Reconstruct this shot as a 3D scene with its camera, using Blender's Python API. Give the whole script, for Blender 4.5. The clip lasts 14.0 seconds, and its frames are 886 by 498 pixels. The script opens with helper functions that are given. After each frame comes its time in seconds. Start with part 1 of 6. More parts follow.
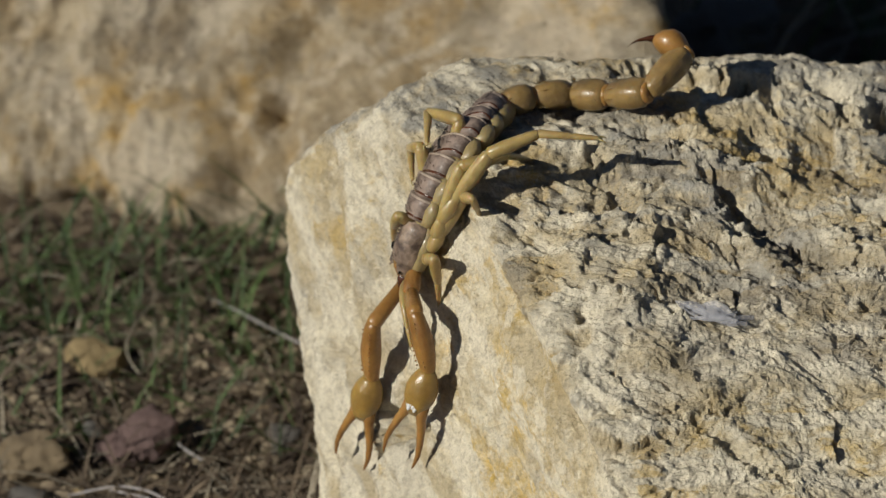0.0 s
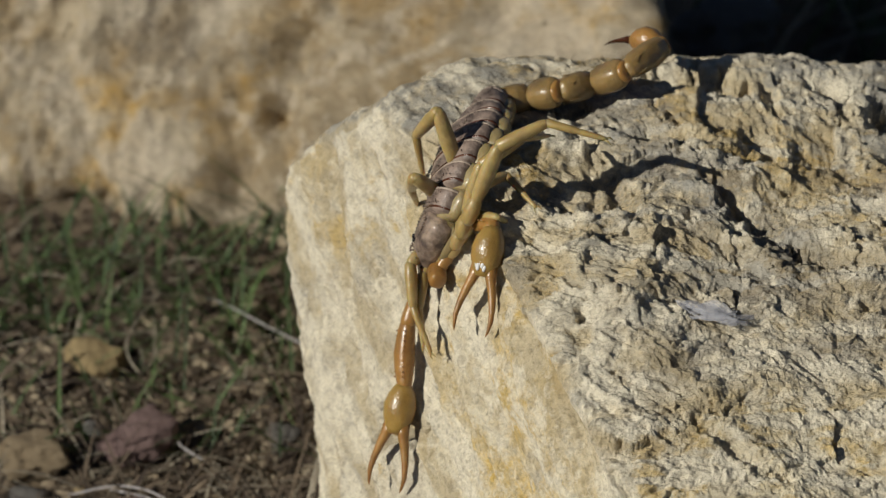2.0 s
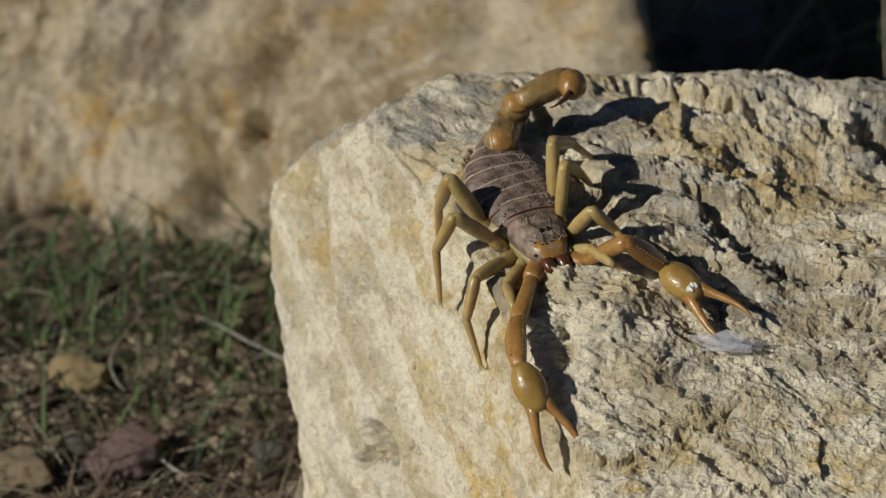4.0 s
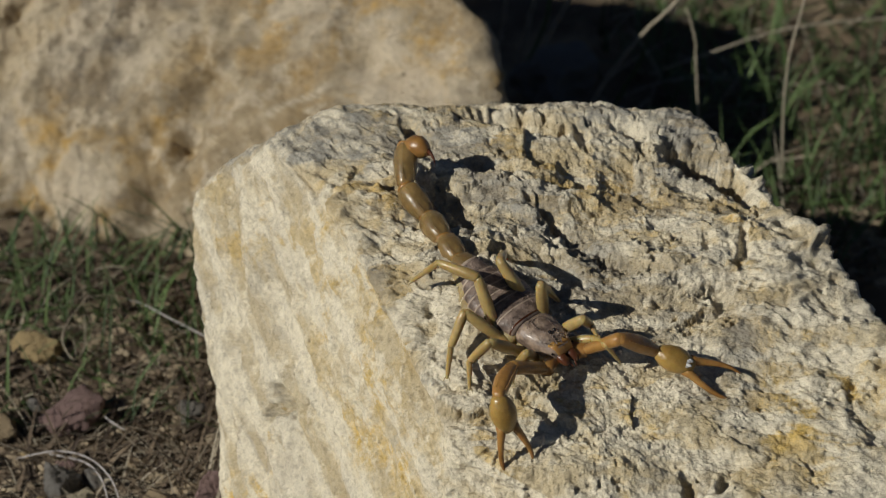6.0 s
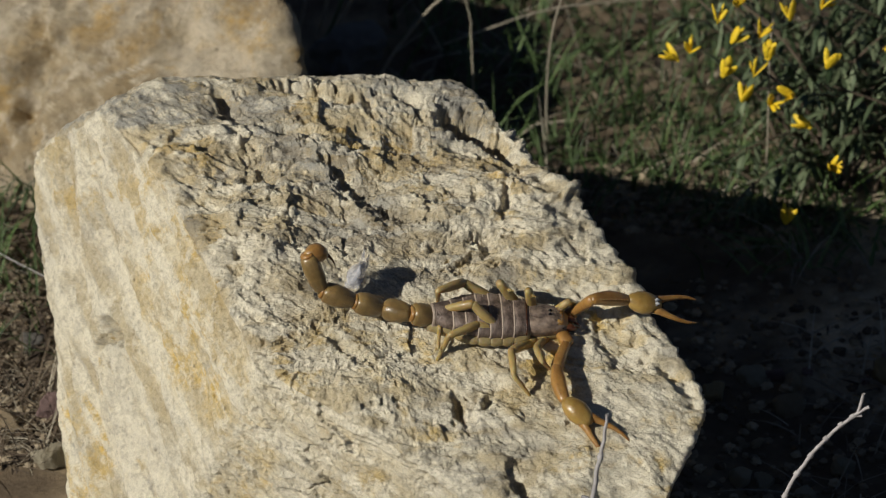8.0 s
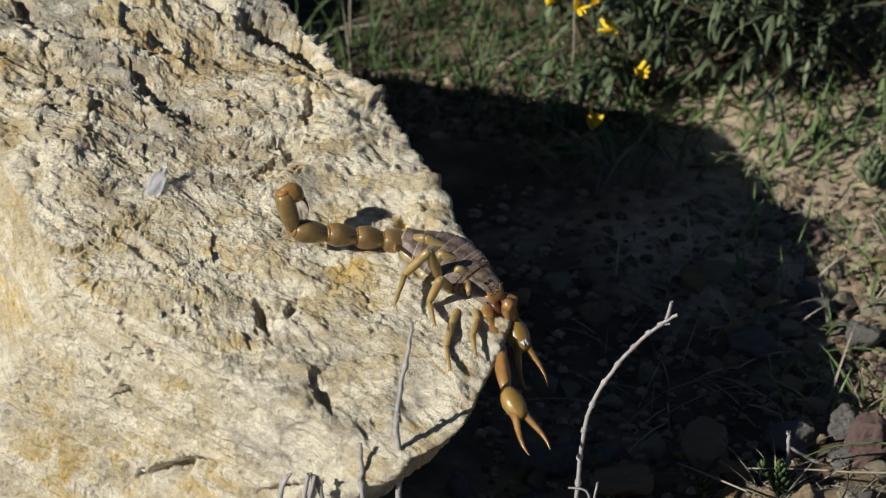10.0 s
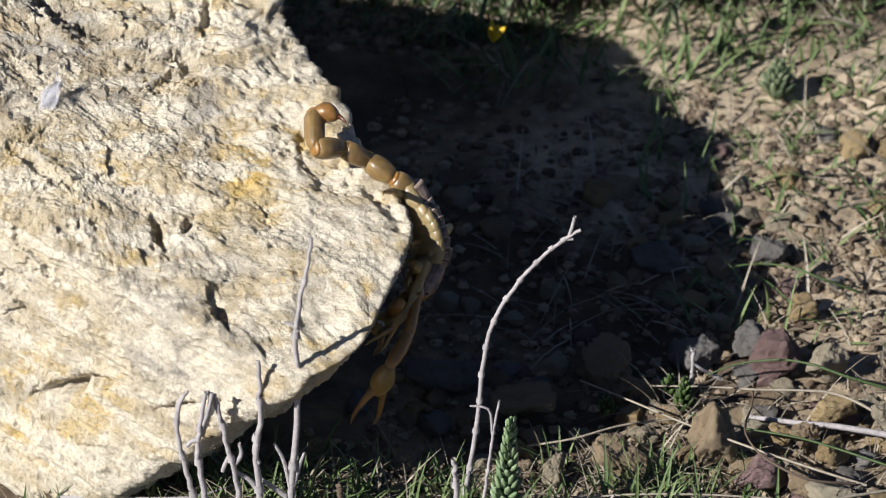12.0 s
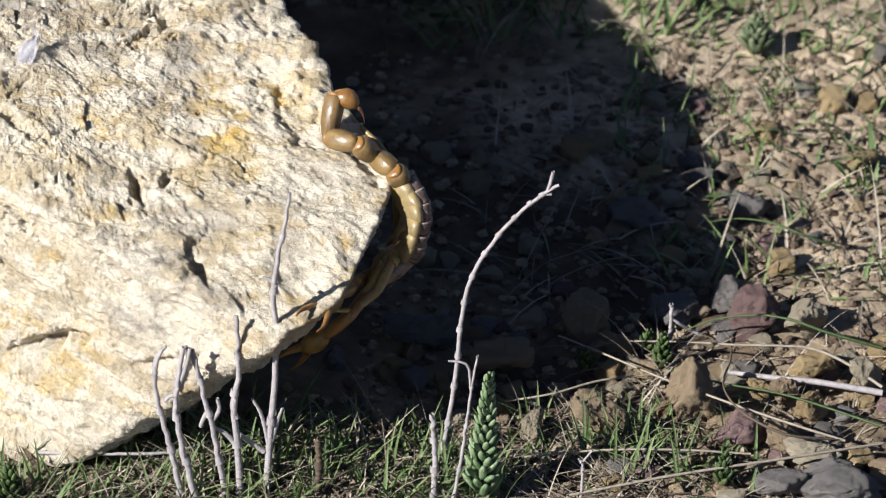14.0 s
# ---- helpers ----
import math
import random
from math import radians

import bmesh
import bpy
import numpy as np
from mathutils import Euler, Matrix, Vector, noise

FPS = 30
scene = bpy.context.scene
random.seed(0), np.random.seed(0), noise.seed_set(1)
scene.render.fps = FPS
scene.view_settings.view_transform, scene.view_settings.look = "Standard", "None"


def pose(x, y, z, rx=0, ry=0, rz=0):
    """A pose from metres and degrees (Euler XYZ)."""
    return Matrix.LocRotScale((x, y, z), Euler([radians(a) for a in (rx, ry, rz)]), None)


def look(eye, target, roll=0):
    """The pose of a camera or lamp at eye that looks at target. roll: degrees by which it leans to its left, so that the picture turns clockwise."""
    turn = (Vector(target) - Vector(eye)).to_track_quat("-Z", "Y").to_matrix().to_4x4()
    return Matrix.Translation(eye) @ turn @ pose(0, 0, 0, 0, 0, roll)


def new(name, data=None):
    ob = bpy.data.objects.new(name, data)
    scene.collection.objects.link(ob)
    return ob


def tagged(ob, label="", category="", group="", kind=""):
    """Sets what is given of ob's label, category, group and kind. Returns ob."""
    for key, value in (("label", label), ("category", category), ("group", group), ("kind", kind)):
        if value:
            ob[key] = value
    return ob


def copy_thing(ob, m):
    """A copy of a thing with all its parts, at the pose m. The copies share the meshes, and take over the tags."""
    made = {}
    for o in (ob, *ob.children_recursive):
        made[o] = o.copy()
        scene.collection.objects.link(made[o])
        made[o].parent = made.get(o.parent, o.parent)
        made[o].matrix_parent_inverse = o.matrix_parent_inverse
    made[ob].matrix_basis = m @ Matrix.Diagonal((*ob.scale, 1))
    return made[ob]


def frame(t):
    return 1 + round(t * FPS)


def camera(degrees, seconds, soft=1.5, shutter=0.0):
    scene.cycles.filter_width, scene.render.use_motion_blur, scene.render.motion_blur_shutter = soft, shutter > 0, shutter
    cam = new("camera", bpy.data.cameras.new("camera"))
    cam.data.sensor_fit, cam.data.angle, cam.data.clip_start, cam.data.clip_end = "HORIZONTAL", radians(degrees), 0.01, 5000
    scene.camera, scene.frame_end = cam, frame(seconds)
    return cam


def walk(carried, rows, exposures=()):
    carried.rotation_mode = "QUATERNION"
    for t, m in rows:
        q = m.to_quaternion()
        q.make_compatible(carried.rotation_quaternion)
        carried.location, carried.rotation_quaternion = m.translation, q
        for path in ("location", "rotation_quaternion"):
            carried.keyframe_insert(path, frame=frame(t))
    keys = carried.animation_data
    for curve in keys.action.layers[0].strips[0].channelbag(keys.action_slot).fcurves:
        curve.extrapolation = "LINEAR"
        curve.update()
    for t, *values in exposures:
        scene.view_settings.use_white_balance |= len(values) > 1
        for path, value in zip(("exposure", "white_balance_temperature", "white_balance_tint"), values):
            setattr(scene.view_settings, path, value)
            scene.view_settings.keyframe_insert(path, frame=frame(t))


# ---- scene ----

# ---- camera and its walk ----
MM = 0.001
TILT = radians(32)
RIGHT = Vector((1, 0, 0))
UP = Vector((0, math.sin(TILT), math.cos(TILT)))
AHEAD = Vector((0, math.cos(TILT), -math.sin(TILT)))
CORE = Vector((0, 0, 0.045))          # heart of the front rock
LENS, FAR = 7.0, 1.5535               # degrees; metres from lens to CORE's plane, seen wide
FOOT = (-58.2, 30.3)                  # where the optical axis first meets that plane, mm


def slant(a, b):
    """A point of the slanted plane through CORE: a mm across, b mm up."""
    return CORE + RIGHT * (a * MM) + UP * (b * MM)


EYE = slant(*FOOT) - AHEAD * FAR


def plan(a, b, deep=0.0):
    """The point that lies deep mm behind (a, b) of the slanted plane, along the line of sight."""
    p = slant(a, b)
    return EYE + (p - EYE) * ((FAR + deep * MM) / FAR)


def ground_at(a, b, z=0.0):
    """The point of height z (metres) on the line of sight through (a, b)."""
    d = slant(a, b) - EYE
    return EYE + d * ((z - EYE.z) / d.z)


cam = camera(LENS, 14.0, soft=1.1)


def view(zoom, a, b):
    """The camera's pose: nearer by zoom, aimed at (a, b) of the slanted plane, without roll."""
    eye = slant(*FOOT) - AHEAD * (FAR / zoom)
    base = Matrix((RIGHT, UP, -AHEAD)).transposed()
    turn = AHEAD.rotation_difference((slant(a, b) - eye).normalized()).to_matrix()
    return Matrix.Translation(eye) @ (turn @ base).to_4x4()


walk(cam, [(t, view(zoom, a, b)) for t, zoom, a, b in [
    (0, 1.4636, -49.63, 30.85), (2.2, 1.4636, -49.63, 30.77), (3.2, 1.465, -48.49, 32.12),
    (4.3, 1.4655, -45.82, 33.30), (4.5, 1.4655, -44.28, 33.27), (5, 1.4655, -38.71, 33.31),
    (5.5, 1.465, -30.86, 33.40), (5.7, 1.41, -30.55, 33.27), (5.85, 1.31, -29.70, 32.97),
    (6, 1.172, -27.01, 32.60), (6.15, 1.085, -25.09, 32.18), (6.3, 1.018, -22.18, 31.76),
    (6.5, 1.0, -17.70, 31.40), (7, 1.0024, -8.41, 29.69), (7.5, 1.0028, 2.85, 27.43),
    (8, 1.0037, 14.49, 22.35), (8.5, 1.0058, 25.12, 18.28), (9, 1.006, 35.17, 13.13),
    (9.2, 1.007, 39.76, 11.64), (10.2, 1.02, 59.40, 0.00), (11.3, 1.0329, 70.91, -9.21),
    (11.5, 1.033, 73.07, -10.62), (12, 1.0333, 77.37, -15.50), (12.5, 1.034, 79.61, -19.26),
    (13, 1.034, 81.31, -20.87), (13.5, 1.0345, 81.64, -22.68), (14, 1.0345, 81.93, -24.89)]],
     exposures=[(0, -0.34, 6350, 8), (6.0, -0.40, 6300, 8), (9.2, -0.20, 6250, 8), (11.3, 0.32, 5980, 13), (14.0, 0.60, 5900, 15)])

# ---- sky and sun ----
SUN_TO = Vector((-0.73, -0.442, 0.52)).normalized()
world = bpy.data.worlds.new("sky")
scene.world = world
world.use_nodes = True
nt = world.node_tree
sky = nt.nodes.new("ShaderNodeTexSky")
sky.sky_type, sky.sun_disc = "NISHITA", False
sky.air_density, sky.dust_density = 0.4, 0.2
sky.sun_elevation = math.asin(SUN_TO.z)
sky.sun_rotation = math.atan2(SUN_TO.x, SUN_TO.y)
nt.links.new(sky.outputs[0], nt.nodes["Background"].inputs[0])
nt.nodes["Background"].inputs[1].default_value = 0.05
sun = new("sun", bpy.data.lights.new("sun", "SUN"))
sun.data.energy, sun.data.angle, sun.data.color = 5.0, radians(0.55), (1.0, 0.94, 0.83)
sun.matrix_world = look(SUN_TO * 3, (0, 0, 0))

# ---- materials ----
def material(name, rough=0.8):
    m = bpy.data.materials.new(name)
    m.use_nodes = True
    b = m.node_tree.nodes["Principled BSDF"]
    b.inputs["Roughness"].default_value = rough
    return m, m.node_tree, b


def add(tree, kind, **inputs):
    n = tree.nodes.new(kind)
    for key, value in inputs.items():
        n.inputs[key.replace("_", " ")].default_value = value
    return n


def coords(tree, scale=(1, 1, 1), turn=(0, 0, 0)):
    t = tree.nodes.new("ShaderNodeTexCoord")
    m = tree.nodes.new("ShaderNodeMapping")
    m.inputs["Scale"].default_value = scale
    m.inputs["Rotation"].default_value = turn
    tree.links.new(t.outputs["Object"], m.inputs[0])
    return m.outputs[0]


def grain(tree, vec, scale, detail=6.0, rough=0.6):
    n = add(tree, "ShaderNodeTexNoise", Scale=scale, Detail=detail, Roughness=rough)
    tree.links.new(vec, n.inputs["Vector"])
    return n.outputs[0]


def ramp(tree, fac, stops):
    r = tree.nodes.new("ShaderNodeValToRGB")
    while len(r.color_ramp.elements) < len(stops):
        r.color_ramp.elements.new(0.5)
    for e, (at, col) in zip(r.color_ramp.elements, stops):
        e.position, e.color = at, (*col, 1) if len(col) == 3 else col
    tree.links.new(fac, r.inputs[0])
    return r.outputs[0]


def mix(tree, fac, a, b, how="MIX"):
    n = tree.nodes.new("ShaderNodeMix")
    n.data_type, n.blend_type = "RGBA", how
    for value, at in ((fac, 0), (a, 6), (b, 7)):
        if isinstance(value, (int, float)):
            n.inputs[at].default_value = value
        elif isinstance(value, tuple):
            n.inputs[at].default_value = (*value, 1)
        else:
            tree.links.new(value, n.inputs[at])
    return n.outputs[2]


def bump(tree, shader, *layers):
    last = None
    for height, strength, distance in layers:
        n = tree.nodes.new("ShaderNodeBump")
        n.inputs["Strength"].default_value = strength
        n.inputs["Distance"].default_value = distance
        tree.links.new(height, n.inputs["Height"])
        if last:
            tree.links.new(last, n.inputs["Normal"])
        last = n.outputs[0]
    tree.links.new(last, shader.inputs["Normal"])


def limestone(name, grey, cream, ochre, amount, rust=0.5):
    m, t, b = material(name, 0.88)
    clean = tuple(c * k for c, k in zip(cream, (1.08, 1.11, 1.2)))
    v = coords(t)
    big = grain(t, v, 26, 5, 0.6)
    mid = grain(t, v, 95, 8, 0.68)
    fine = grain(t, v, 700, 6, 0.7)
    dust = grain(t, v, 2300, 4, 0.7)
    layer = grain(t, coords(t, (90, 90, 260), (-0.31, -0.09, 0.0)), 1.0, 8, 0.7)
    base = mix(t, ramp(t, big, [(0.38, (0, 0, 0)), (0.62, (1, 1, 1))]), grey, cream)
    base = mix(t, ramp(t, layer, [(0.42, (0, 0, 0)), (0.6, (amount, amount, amount))]), base, cream)
    patch = ramp(t, grain(t, v, 34, 4, 0.5), [(0.42, (0, 0, 0)), (0.58, (rust, rust, rust))])
    stain = mix(t, 1.0, ramp(t, mid, [(0.46, (0, 0, 0)), (0.60, (1, 1, 1))]), patch, "MULTIPLY")
    base = mix(t, stain, base, ochre)
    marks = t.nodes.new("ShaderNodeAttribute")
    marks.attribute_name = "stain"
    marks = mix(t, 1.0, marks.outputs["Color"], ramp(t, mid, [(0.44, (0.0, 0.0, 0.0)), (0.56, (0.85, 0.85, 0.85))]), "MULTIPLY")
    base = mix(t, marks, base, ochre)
    # Upward faces darkened: weathered tone plus the top's weaker sunlight, put into the colour.
    shaded_skin = t.nodes.new("ShaderNodeAttribute")
    shaded_skin.attribute_name = "weathered"
    base = mix(t, mix(t, 1.0, shaded_skin.outputs["Color"], (0.5, 0.5, 0.5), "MULTIPLY"), base, mix(t, 1.0, base, (0.96, 0.89, 0.76), "MULTIPLY"))
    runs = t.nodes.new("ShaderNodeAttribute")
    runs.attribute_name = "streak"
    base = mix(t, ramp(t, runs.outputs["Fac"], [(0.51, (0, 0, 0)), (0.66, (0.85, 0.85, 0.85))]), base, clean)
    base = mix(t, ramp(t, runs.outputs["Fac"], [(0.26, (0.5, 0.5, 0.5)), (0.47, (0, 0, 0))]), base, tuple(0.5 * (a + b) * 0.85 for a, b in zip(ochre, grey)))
    # Darker grey patches, mostly on the upward faces.
    shaded_skin_at = mix(t, 0.75, (1, 1, 1), shaded_skin.outputs["Color"], "MULTIPLY")
    grey_patch = mix(t, 1.0, ramp(t, grain(t, v, 48, 7, 0.72), [(0.49, (0, 0, 0)), (0.58, (0.75, 0.75, 0.75))]), shaded_skin_at, "MULTIPLY")
    base = mix(t, grey_patch, base, tuple(k * sum(grey) / 3 * 0.64 for k in (1.02, 1.0, 0.95)))
    pale = ramp(t, grain(t, v, 130, 7, 0.68), [(0.52, (0, 0, 0)), (0.60, (0.75, 0.75, 0.75))])
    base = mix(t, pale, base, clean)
    base = mix(t, 0.45, base, ramp(t, fine, [(0.34, (0.5, 0.47, 0.43)), (0.5, (1.0, 1.0, 1.0)), (0.66, (1.15, 1.15, 1.15))]), "MULTIPLY")
    base = mix(t, 0.3, base, ramp(t, dust, [(0.34, (0.6, 0.58, 0.55)), (0.52, (1.05, 1.05, 1.05)), (0.68, (1.2, 1.2, 1.2))]), "MULTIPLY")
    specks = t.nodes.new("ShaderNodeTexVoronoi")
    specks.inputs["Scale"].default_value = 260
    t.links.new(v, specks.inputs["Vector"])
    dots = ramp(t, specks.outputs["Distance"], [(0.07, (0.25, 0.22, 0.2)), (0.16, (1, 1, 1))])
    base = mix(t, ramp(t, mid, [(0.5, (0, 0, 0)), (0.6, (0.7, 0.7, 0.7))]), base, mix(t, 1.0, base, dots, "MULTIPLY"))
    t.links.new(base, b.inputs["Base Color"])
    b.inputs["Specular IOR Level"].default_value = 0.25
    bump(t, b, (layer, 0.5, 0.0014), (mid, 0.8, 0.0030), (fine, 0.9, 0.0012), (dust, 0.7, 0.0003))
    return m


ROCK = limestone("pale_limestone", (0.525, 0.475, 0.385), (0.82, 0.725, 0.525), (0.74, 0.51, 0.14), 0.75, 1.0)
ROCK_FAR = limestone("warm_limestone", (0.215, 0.185, 0.15), (0.57, 0.475, 0.33), (0.54, 0.35, 0.12), 0.6, 1.0)


def soil():
    m, t, b = material("dry_soil", 0.95)
    v = coords(t)
    a = grain(t, v, 18, 5)
    c = grain(t, v, 160, 8, 0.7)
    col = ramp(t, a, [(0.3, (0.05, 0.035, 0.024)), (0.5, (0.14, 0.104, 0.067)), (0.66, (0.35, 0.28, 0.185))])
    col = mix(t, 0.7, col, ramp(t, c, [(0.3, (0.4, 0.35, 0.3)), (0.7, (1.15, 1.1, 1.0))]), "MULTIPLY")
    # Paler earth, with the sunlit ground's brightness put into its colour.
    earth = t.nodes.new("ShaderNodeAttribute")
    earth.attribute_name = "sunlit_pale_earth"
    col = mix(t, earth.outputs["Color"], col, mix(t, ramp(t, c, [(0.35, (0, 0, 0)), (0.65, (1, 1, 1))]), (0.34, 0.26, 0.17), (0.72, 0.60, 0.42)))
    t.links.new(col, b.inputs["Base Color"])
    bump(t, b, (a, 0.5, 0.004), (c, 0.8, 0.0015))
    return m


SOIL = soil()


# ---- shape helpers ----
HASH = np.random.RandomState(5).randint(0, 256, 512)
HASH = np.concatenate([HASH, HASH])
SLOPES = np.random.RandomState(6).normal(size=(256, 3))
SLOPES /= np.linalg.norm(SLOPES, axis=1)[:, None]


def waves(p, scale, seed=0):
    """Gradient noise of the points p (n x 3), about -1 to 1."""
    q = p * scale + seed * 17.31
    i = np.floor(q).astype(int)
    f = q - i
    u = f * f * f * (f * (f * 6 - 15) + 10)
    i &= 255
    total = np.zeros(len(p))
    for dx in (0, 1):
        for dy in (0, 1):
            for dz in (0, 1):
                h = HASH[HASH[HASH[(i[:, 0] + dx) & 255] + ((i[:, 1] + dy) & 255)] + ((i[:, 2] + dz) & 255)] & 255
                g = SLOPES[h]
                d = (g[:, 0] * (f[:, 0] - dx) + g[:, 1] * (f[:, 1] - dy) + g[:, 2] * (f[:, 2] - dz))
                w = (u[:, 0] if dx else 1 - u[:, 0]) * (u[:, 1] if dy else 1 - u[:, 1]) * (u[:, 2] if dz else 1 - u[:, 2])
                total += d * w
    return total * 1.6


def rough(p, scale, octaves, fall=0.5, seed=0, ridged=False):
    total, amp = np.zeros(len(p)), 1.0
    for o in range(octaves):
        w = waves(p, scale * 2.03 ** o, seed + o)
        total += amp * ((0.5 - np.abs(w)) if ridged else w)
        amp *= fall
    return total


def cube_ball(n):
    """Unit directions and quads of a ball made of six n x n grids, welded along their edges."""
    key, quads, pts = {}, [], []
    g = np.arange(n + 1)
    allpts, allq = [], []
    for axis in range(3):
        for side in (0, n):
            u, v = np.meshgrid(g, g, indexing="ij")
            c = np.zeros((n + 1, n + 1, 3), int)
            c[..., axis], c[..., (axis + 1) % 3], c[..., (axis + 2) % 3] = side, u, v
            ids = c @ np.array([1, n + 1, (n + 1) ** 2])
            q = np.stack([ids[:-1, :-1], ids[1:, :-1], ids[1:, 1:], ids[:-1, 1:]], -1).reshape(-1, 4)
            allq.append(q if side else q[:, ::-1])
            allpts.append(c.reshape(-1, 3))
    c = np.concatenate(allpts)
    ids, first = np.unique(c @ np.array([1, n + 1, (n + 1) ** 2]), return_index=True)
    quads = np.searchsorted(ids, np.concatenate(allq))
    d = np.tan((c[first] / n * 2 - 1) * math.pi / 4)
    return d / np.linalg.norm(d, axis=1)[:, None], quads


def mesh_of(name, pts, quads, mat, smooth=True):
    me = bpy.data.meshes.new(name)
    me.vertices.add(len(pts))
    me.vertices.foreach_set("co", np.asarray(pts, np.float32).ravel())
    k = quads.shape[1]
    me.loops.add(quads.size)
    me.loops.foreach_set("vertex_index", quads.astype(np.int32).ravel())
    me.polygons.add(len(quads))
    me.polygons.foreach_set("loop_start", np.arange(0, quads.size, k, dtype=np.int32))
    me.polygons.foreach_set("use_smooth", np.full(len(quads), smooth))
    me.update(calc_edges=True)
    me.materials.append(mat)
    return me


class Block:
    """A rounded block cut by planes (normal, offset in mm) about its heart (mm)."""

    def __init__(self, heart, planes, power=16.0):
        self.heart = np.array(heart, float)
        n = np.array([p[:3] for p in planes], float)
        size = np.linalg.norm(n, axis=1)
        self.n = n / size[:, None]
        self.d = np.array([p[3] for p in planes]) / size - self.n @ self.heart
        self.power = power

    def surface(self, dirs):
        g = np.maximum(dirs @ self.n.T, 0) / self.d
        top = g.max(1)
        w = (g / top[:, None]) ** self.power
        r = 1 / (top * w.sum(1) ** (1 / self.power))
        nrm = ((g / top[:, None]) ** (self.power - 1) / self.d) @ self.n
        return self.heart + dirs * r[:, None], nrm / np.linalg.norm(nrm, axis=1)[:, None]

    def gaps(self, p):
        """How far each point (mm) lies under the smooth surface, measured from the heart; negative outside."""
        q = p - self.heart
        d = np.linalg.norm(q, axis=1)
        s, n = self.surface(q / d[:, None])
        return np.linalg.norm(s - self.heart, axis=1) - d

    def inside(self, p):
        q = p - self.heart
        d = np.linalg.norm(q)
        s, n = self.surface((q / d)[None])
        return np.linalg.norm(s[0] - self.heart) - d, n[0]


# ---- the front rock ----
FRONT = Block((0, 0, 42), [
    (0.039, -0.367, 0.983, 67.7), (-0.842, -0.484, 0.327, 54.1), (-0.48, -0.859, 0.195, 47.5), (0.45, -0.60, -0.675, 35.0),
    (0.88, 0.456, 0.058, 49.3), (0.841, -0.131, -0.63, 29.5), (-0.972, 0.179, -0.281, 65.5),
    (0.0, 0.57, 0.82, 96.6), (0.334, 0.86, 0.0, 94.4), (0.56, 0.55, 0.60, 99.7), (-0.45, 0.55, 0.70, 106.1),
    (0.029, -0.115, 0.962, 70.3), (0.0, 0.0, -1.0, 3.0)], 40)
FINE = 300          # grid cells along each side of the front rock's mesh
BED = np.array([[0.99, 0.0, -0.10], [-0.02, 0.95, 0.30], [0.09, -0.30, 0.95]])     # along, across and through the layers
RIBS = np.array([[0.88, -0.44, -0.16], [0.45, 0.84, 0.30], [0.0, -0.33, 0.94]])     # along, across and through the ribs of the top
RUN = np.array([[0.34, -0.88, -0.33], [-0.52, -0.47, 0.71], [-0.78, -0.07, -0.62]])     # runnels follow the ridge
UNIT = 0.12122      # mm to a unit of the drawing sheet that lies in the slanted plane


def sheet(x, y):
    return (x - 930) * UNIT, (700 - y) * UNIT


# hollows, chips and cracks: sheet place, half sizes (units), turn (degrees), depth (mm)
HOLLOWS = [
    (684, 538, 7, 13, 15, 1.4), (905, 436, 24, 8, 35, 2.0), (668, 262, 26, 11, 40, 3.0), (770, 318, 52, 12, 14, 2.6), (830, 245, 62, 12, 14, 4.0),
    (1098, 545, 34, 10, -28, 2.0), (1120, 515, 12, 22, 0, 1.8), (1066, 790, 8, 26, -15, 3.0), (1113, 782, 8, 16, 30, 2.6), (474, 655, 10, 24, -35, 6.0), (455, 690, 22, 8, -40, 4.0),
    (912, 1052, 44, 11, -14, 5.0), (1096, 1080, 40, 7, -12, 3.0), (1225, 1110, 50, 10, -10, 3.4), (1160, 430, 7, 30, 5, 2.2), (1105, 432, 8, 16, 10, 1.6),
    (1132, 312, 78, 15, 23, 8.0), (925, 262, 12, 14, 0, 2.0), (1002, 252, 20, 10, 20, 2.0), (880, 400, 70, 10, 40, 2.4), (640, 470, 26, 22, 20, 1.2),
    (1166, 926, 20, 9, 60, 2.0), (1350, 680, 30, 55, -40, 2.0), (1440, 745, 50, 12, 45, 2.0), (730, 380, 46, 12, 55, 2.0),
    (1000, 470, 60, 8, 12, 1.4), (860, 690, 60, 9, 30, 1.6), (385, 435, 18, 22, 0, 1.0)]
# ochre stains: sheet place, half sizes, turn
STAINS = [(1092, 556, 44, 20, -25), (985, 528, 46, 6, 0), (1280, 725, 70, 12, -4), (1250, 780, 30, 40, 0), (462, 715, 14, 50, 5), (392, 436, 24, 22, 0), (650, 250, 40, 14, 20),
          (700, 300, 60, 14, 10), (1030, 350, 70, 20, 0), (985, 690, 60, 16, 10), (760, 740, 16, 60, 0), (1010, 830, 70, 24, 30), (1180, 690, 18, 40, -20), (640, 470, 40, 30, 20), (530, 350, 12, 70, 8), (1045, 425, 34, 16, 0)]


def oval(p, x, y, w, h, turn):
    a, b = sheet(x, y)
    q = p - np.array(slant(a, b)) / MM
    u, v = q @ np.array(RIGHT), q @ np.array(UP)
    c, s = math.cos(radians(-turn)), math.sin(radians(-turn))
    return ((u * c + v * s) / (w * UNIT)) ** 2 + ((v * c - u * s) / (h * UNIT)) ** 2


def terrace(h, step, sharp):
    k = np.floor(h / step)
    f = h / step - k
    return (k + np.clip((f - 0.5) * sharp + 0.5, 0, 1)) * step


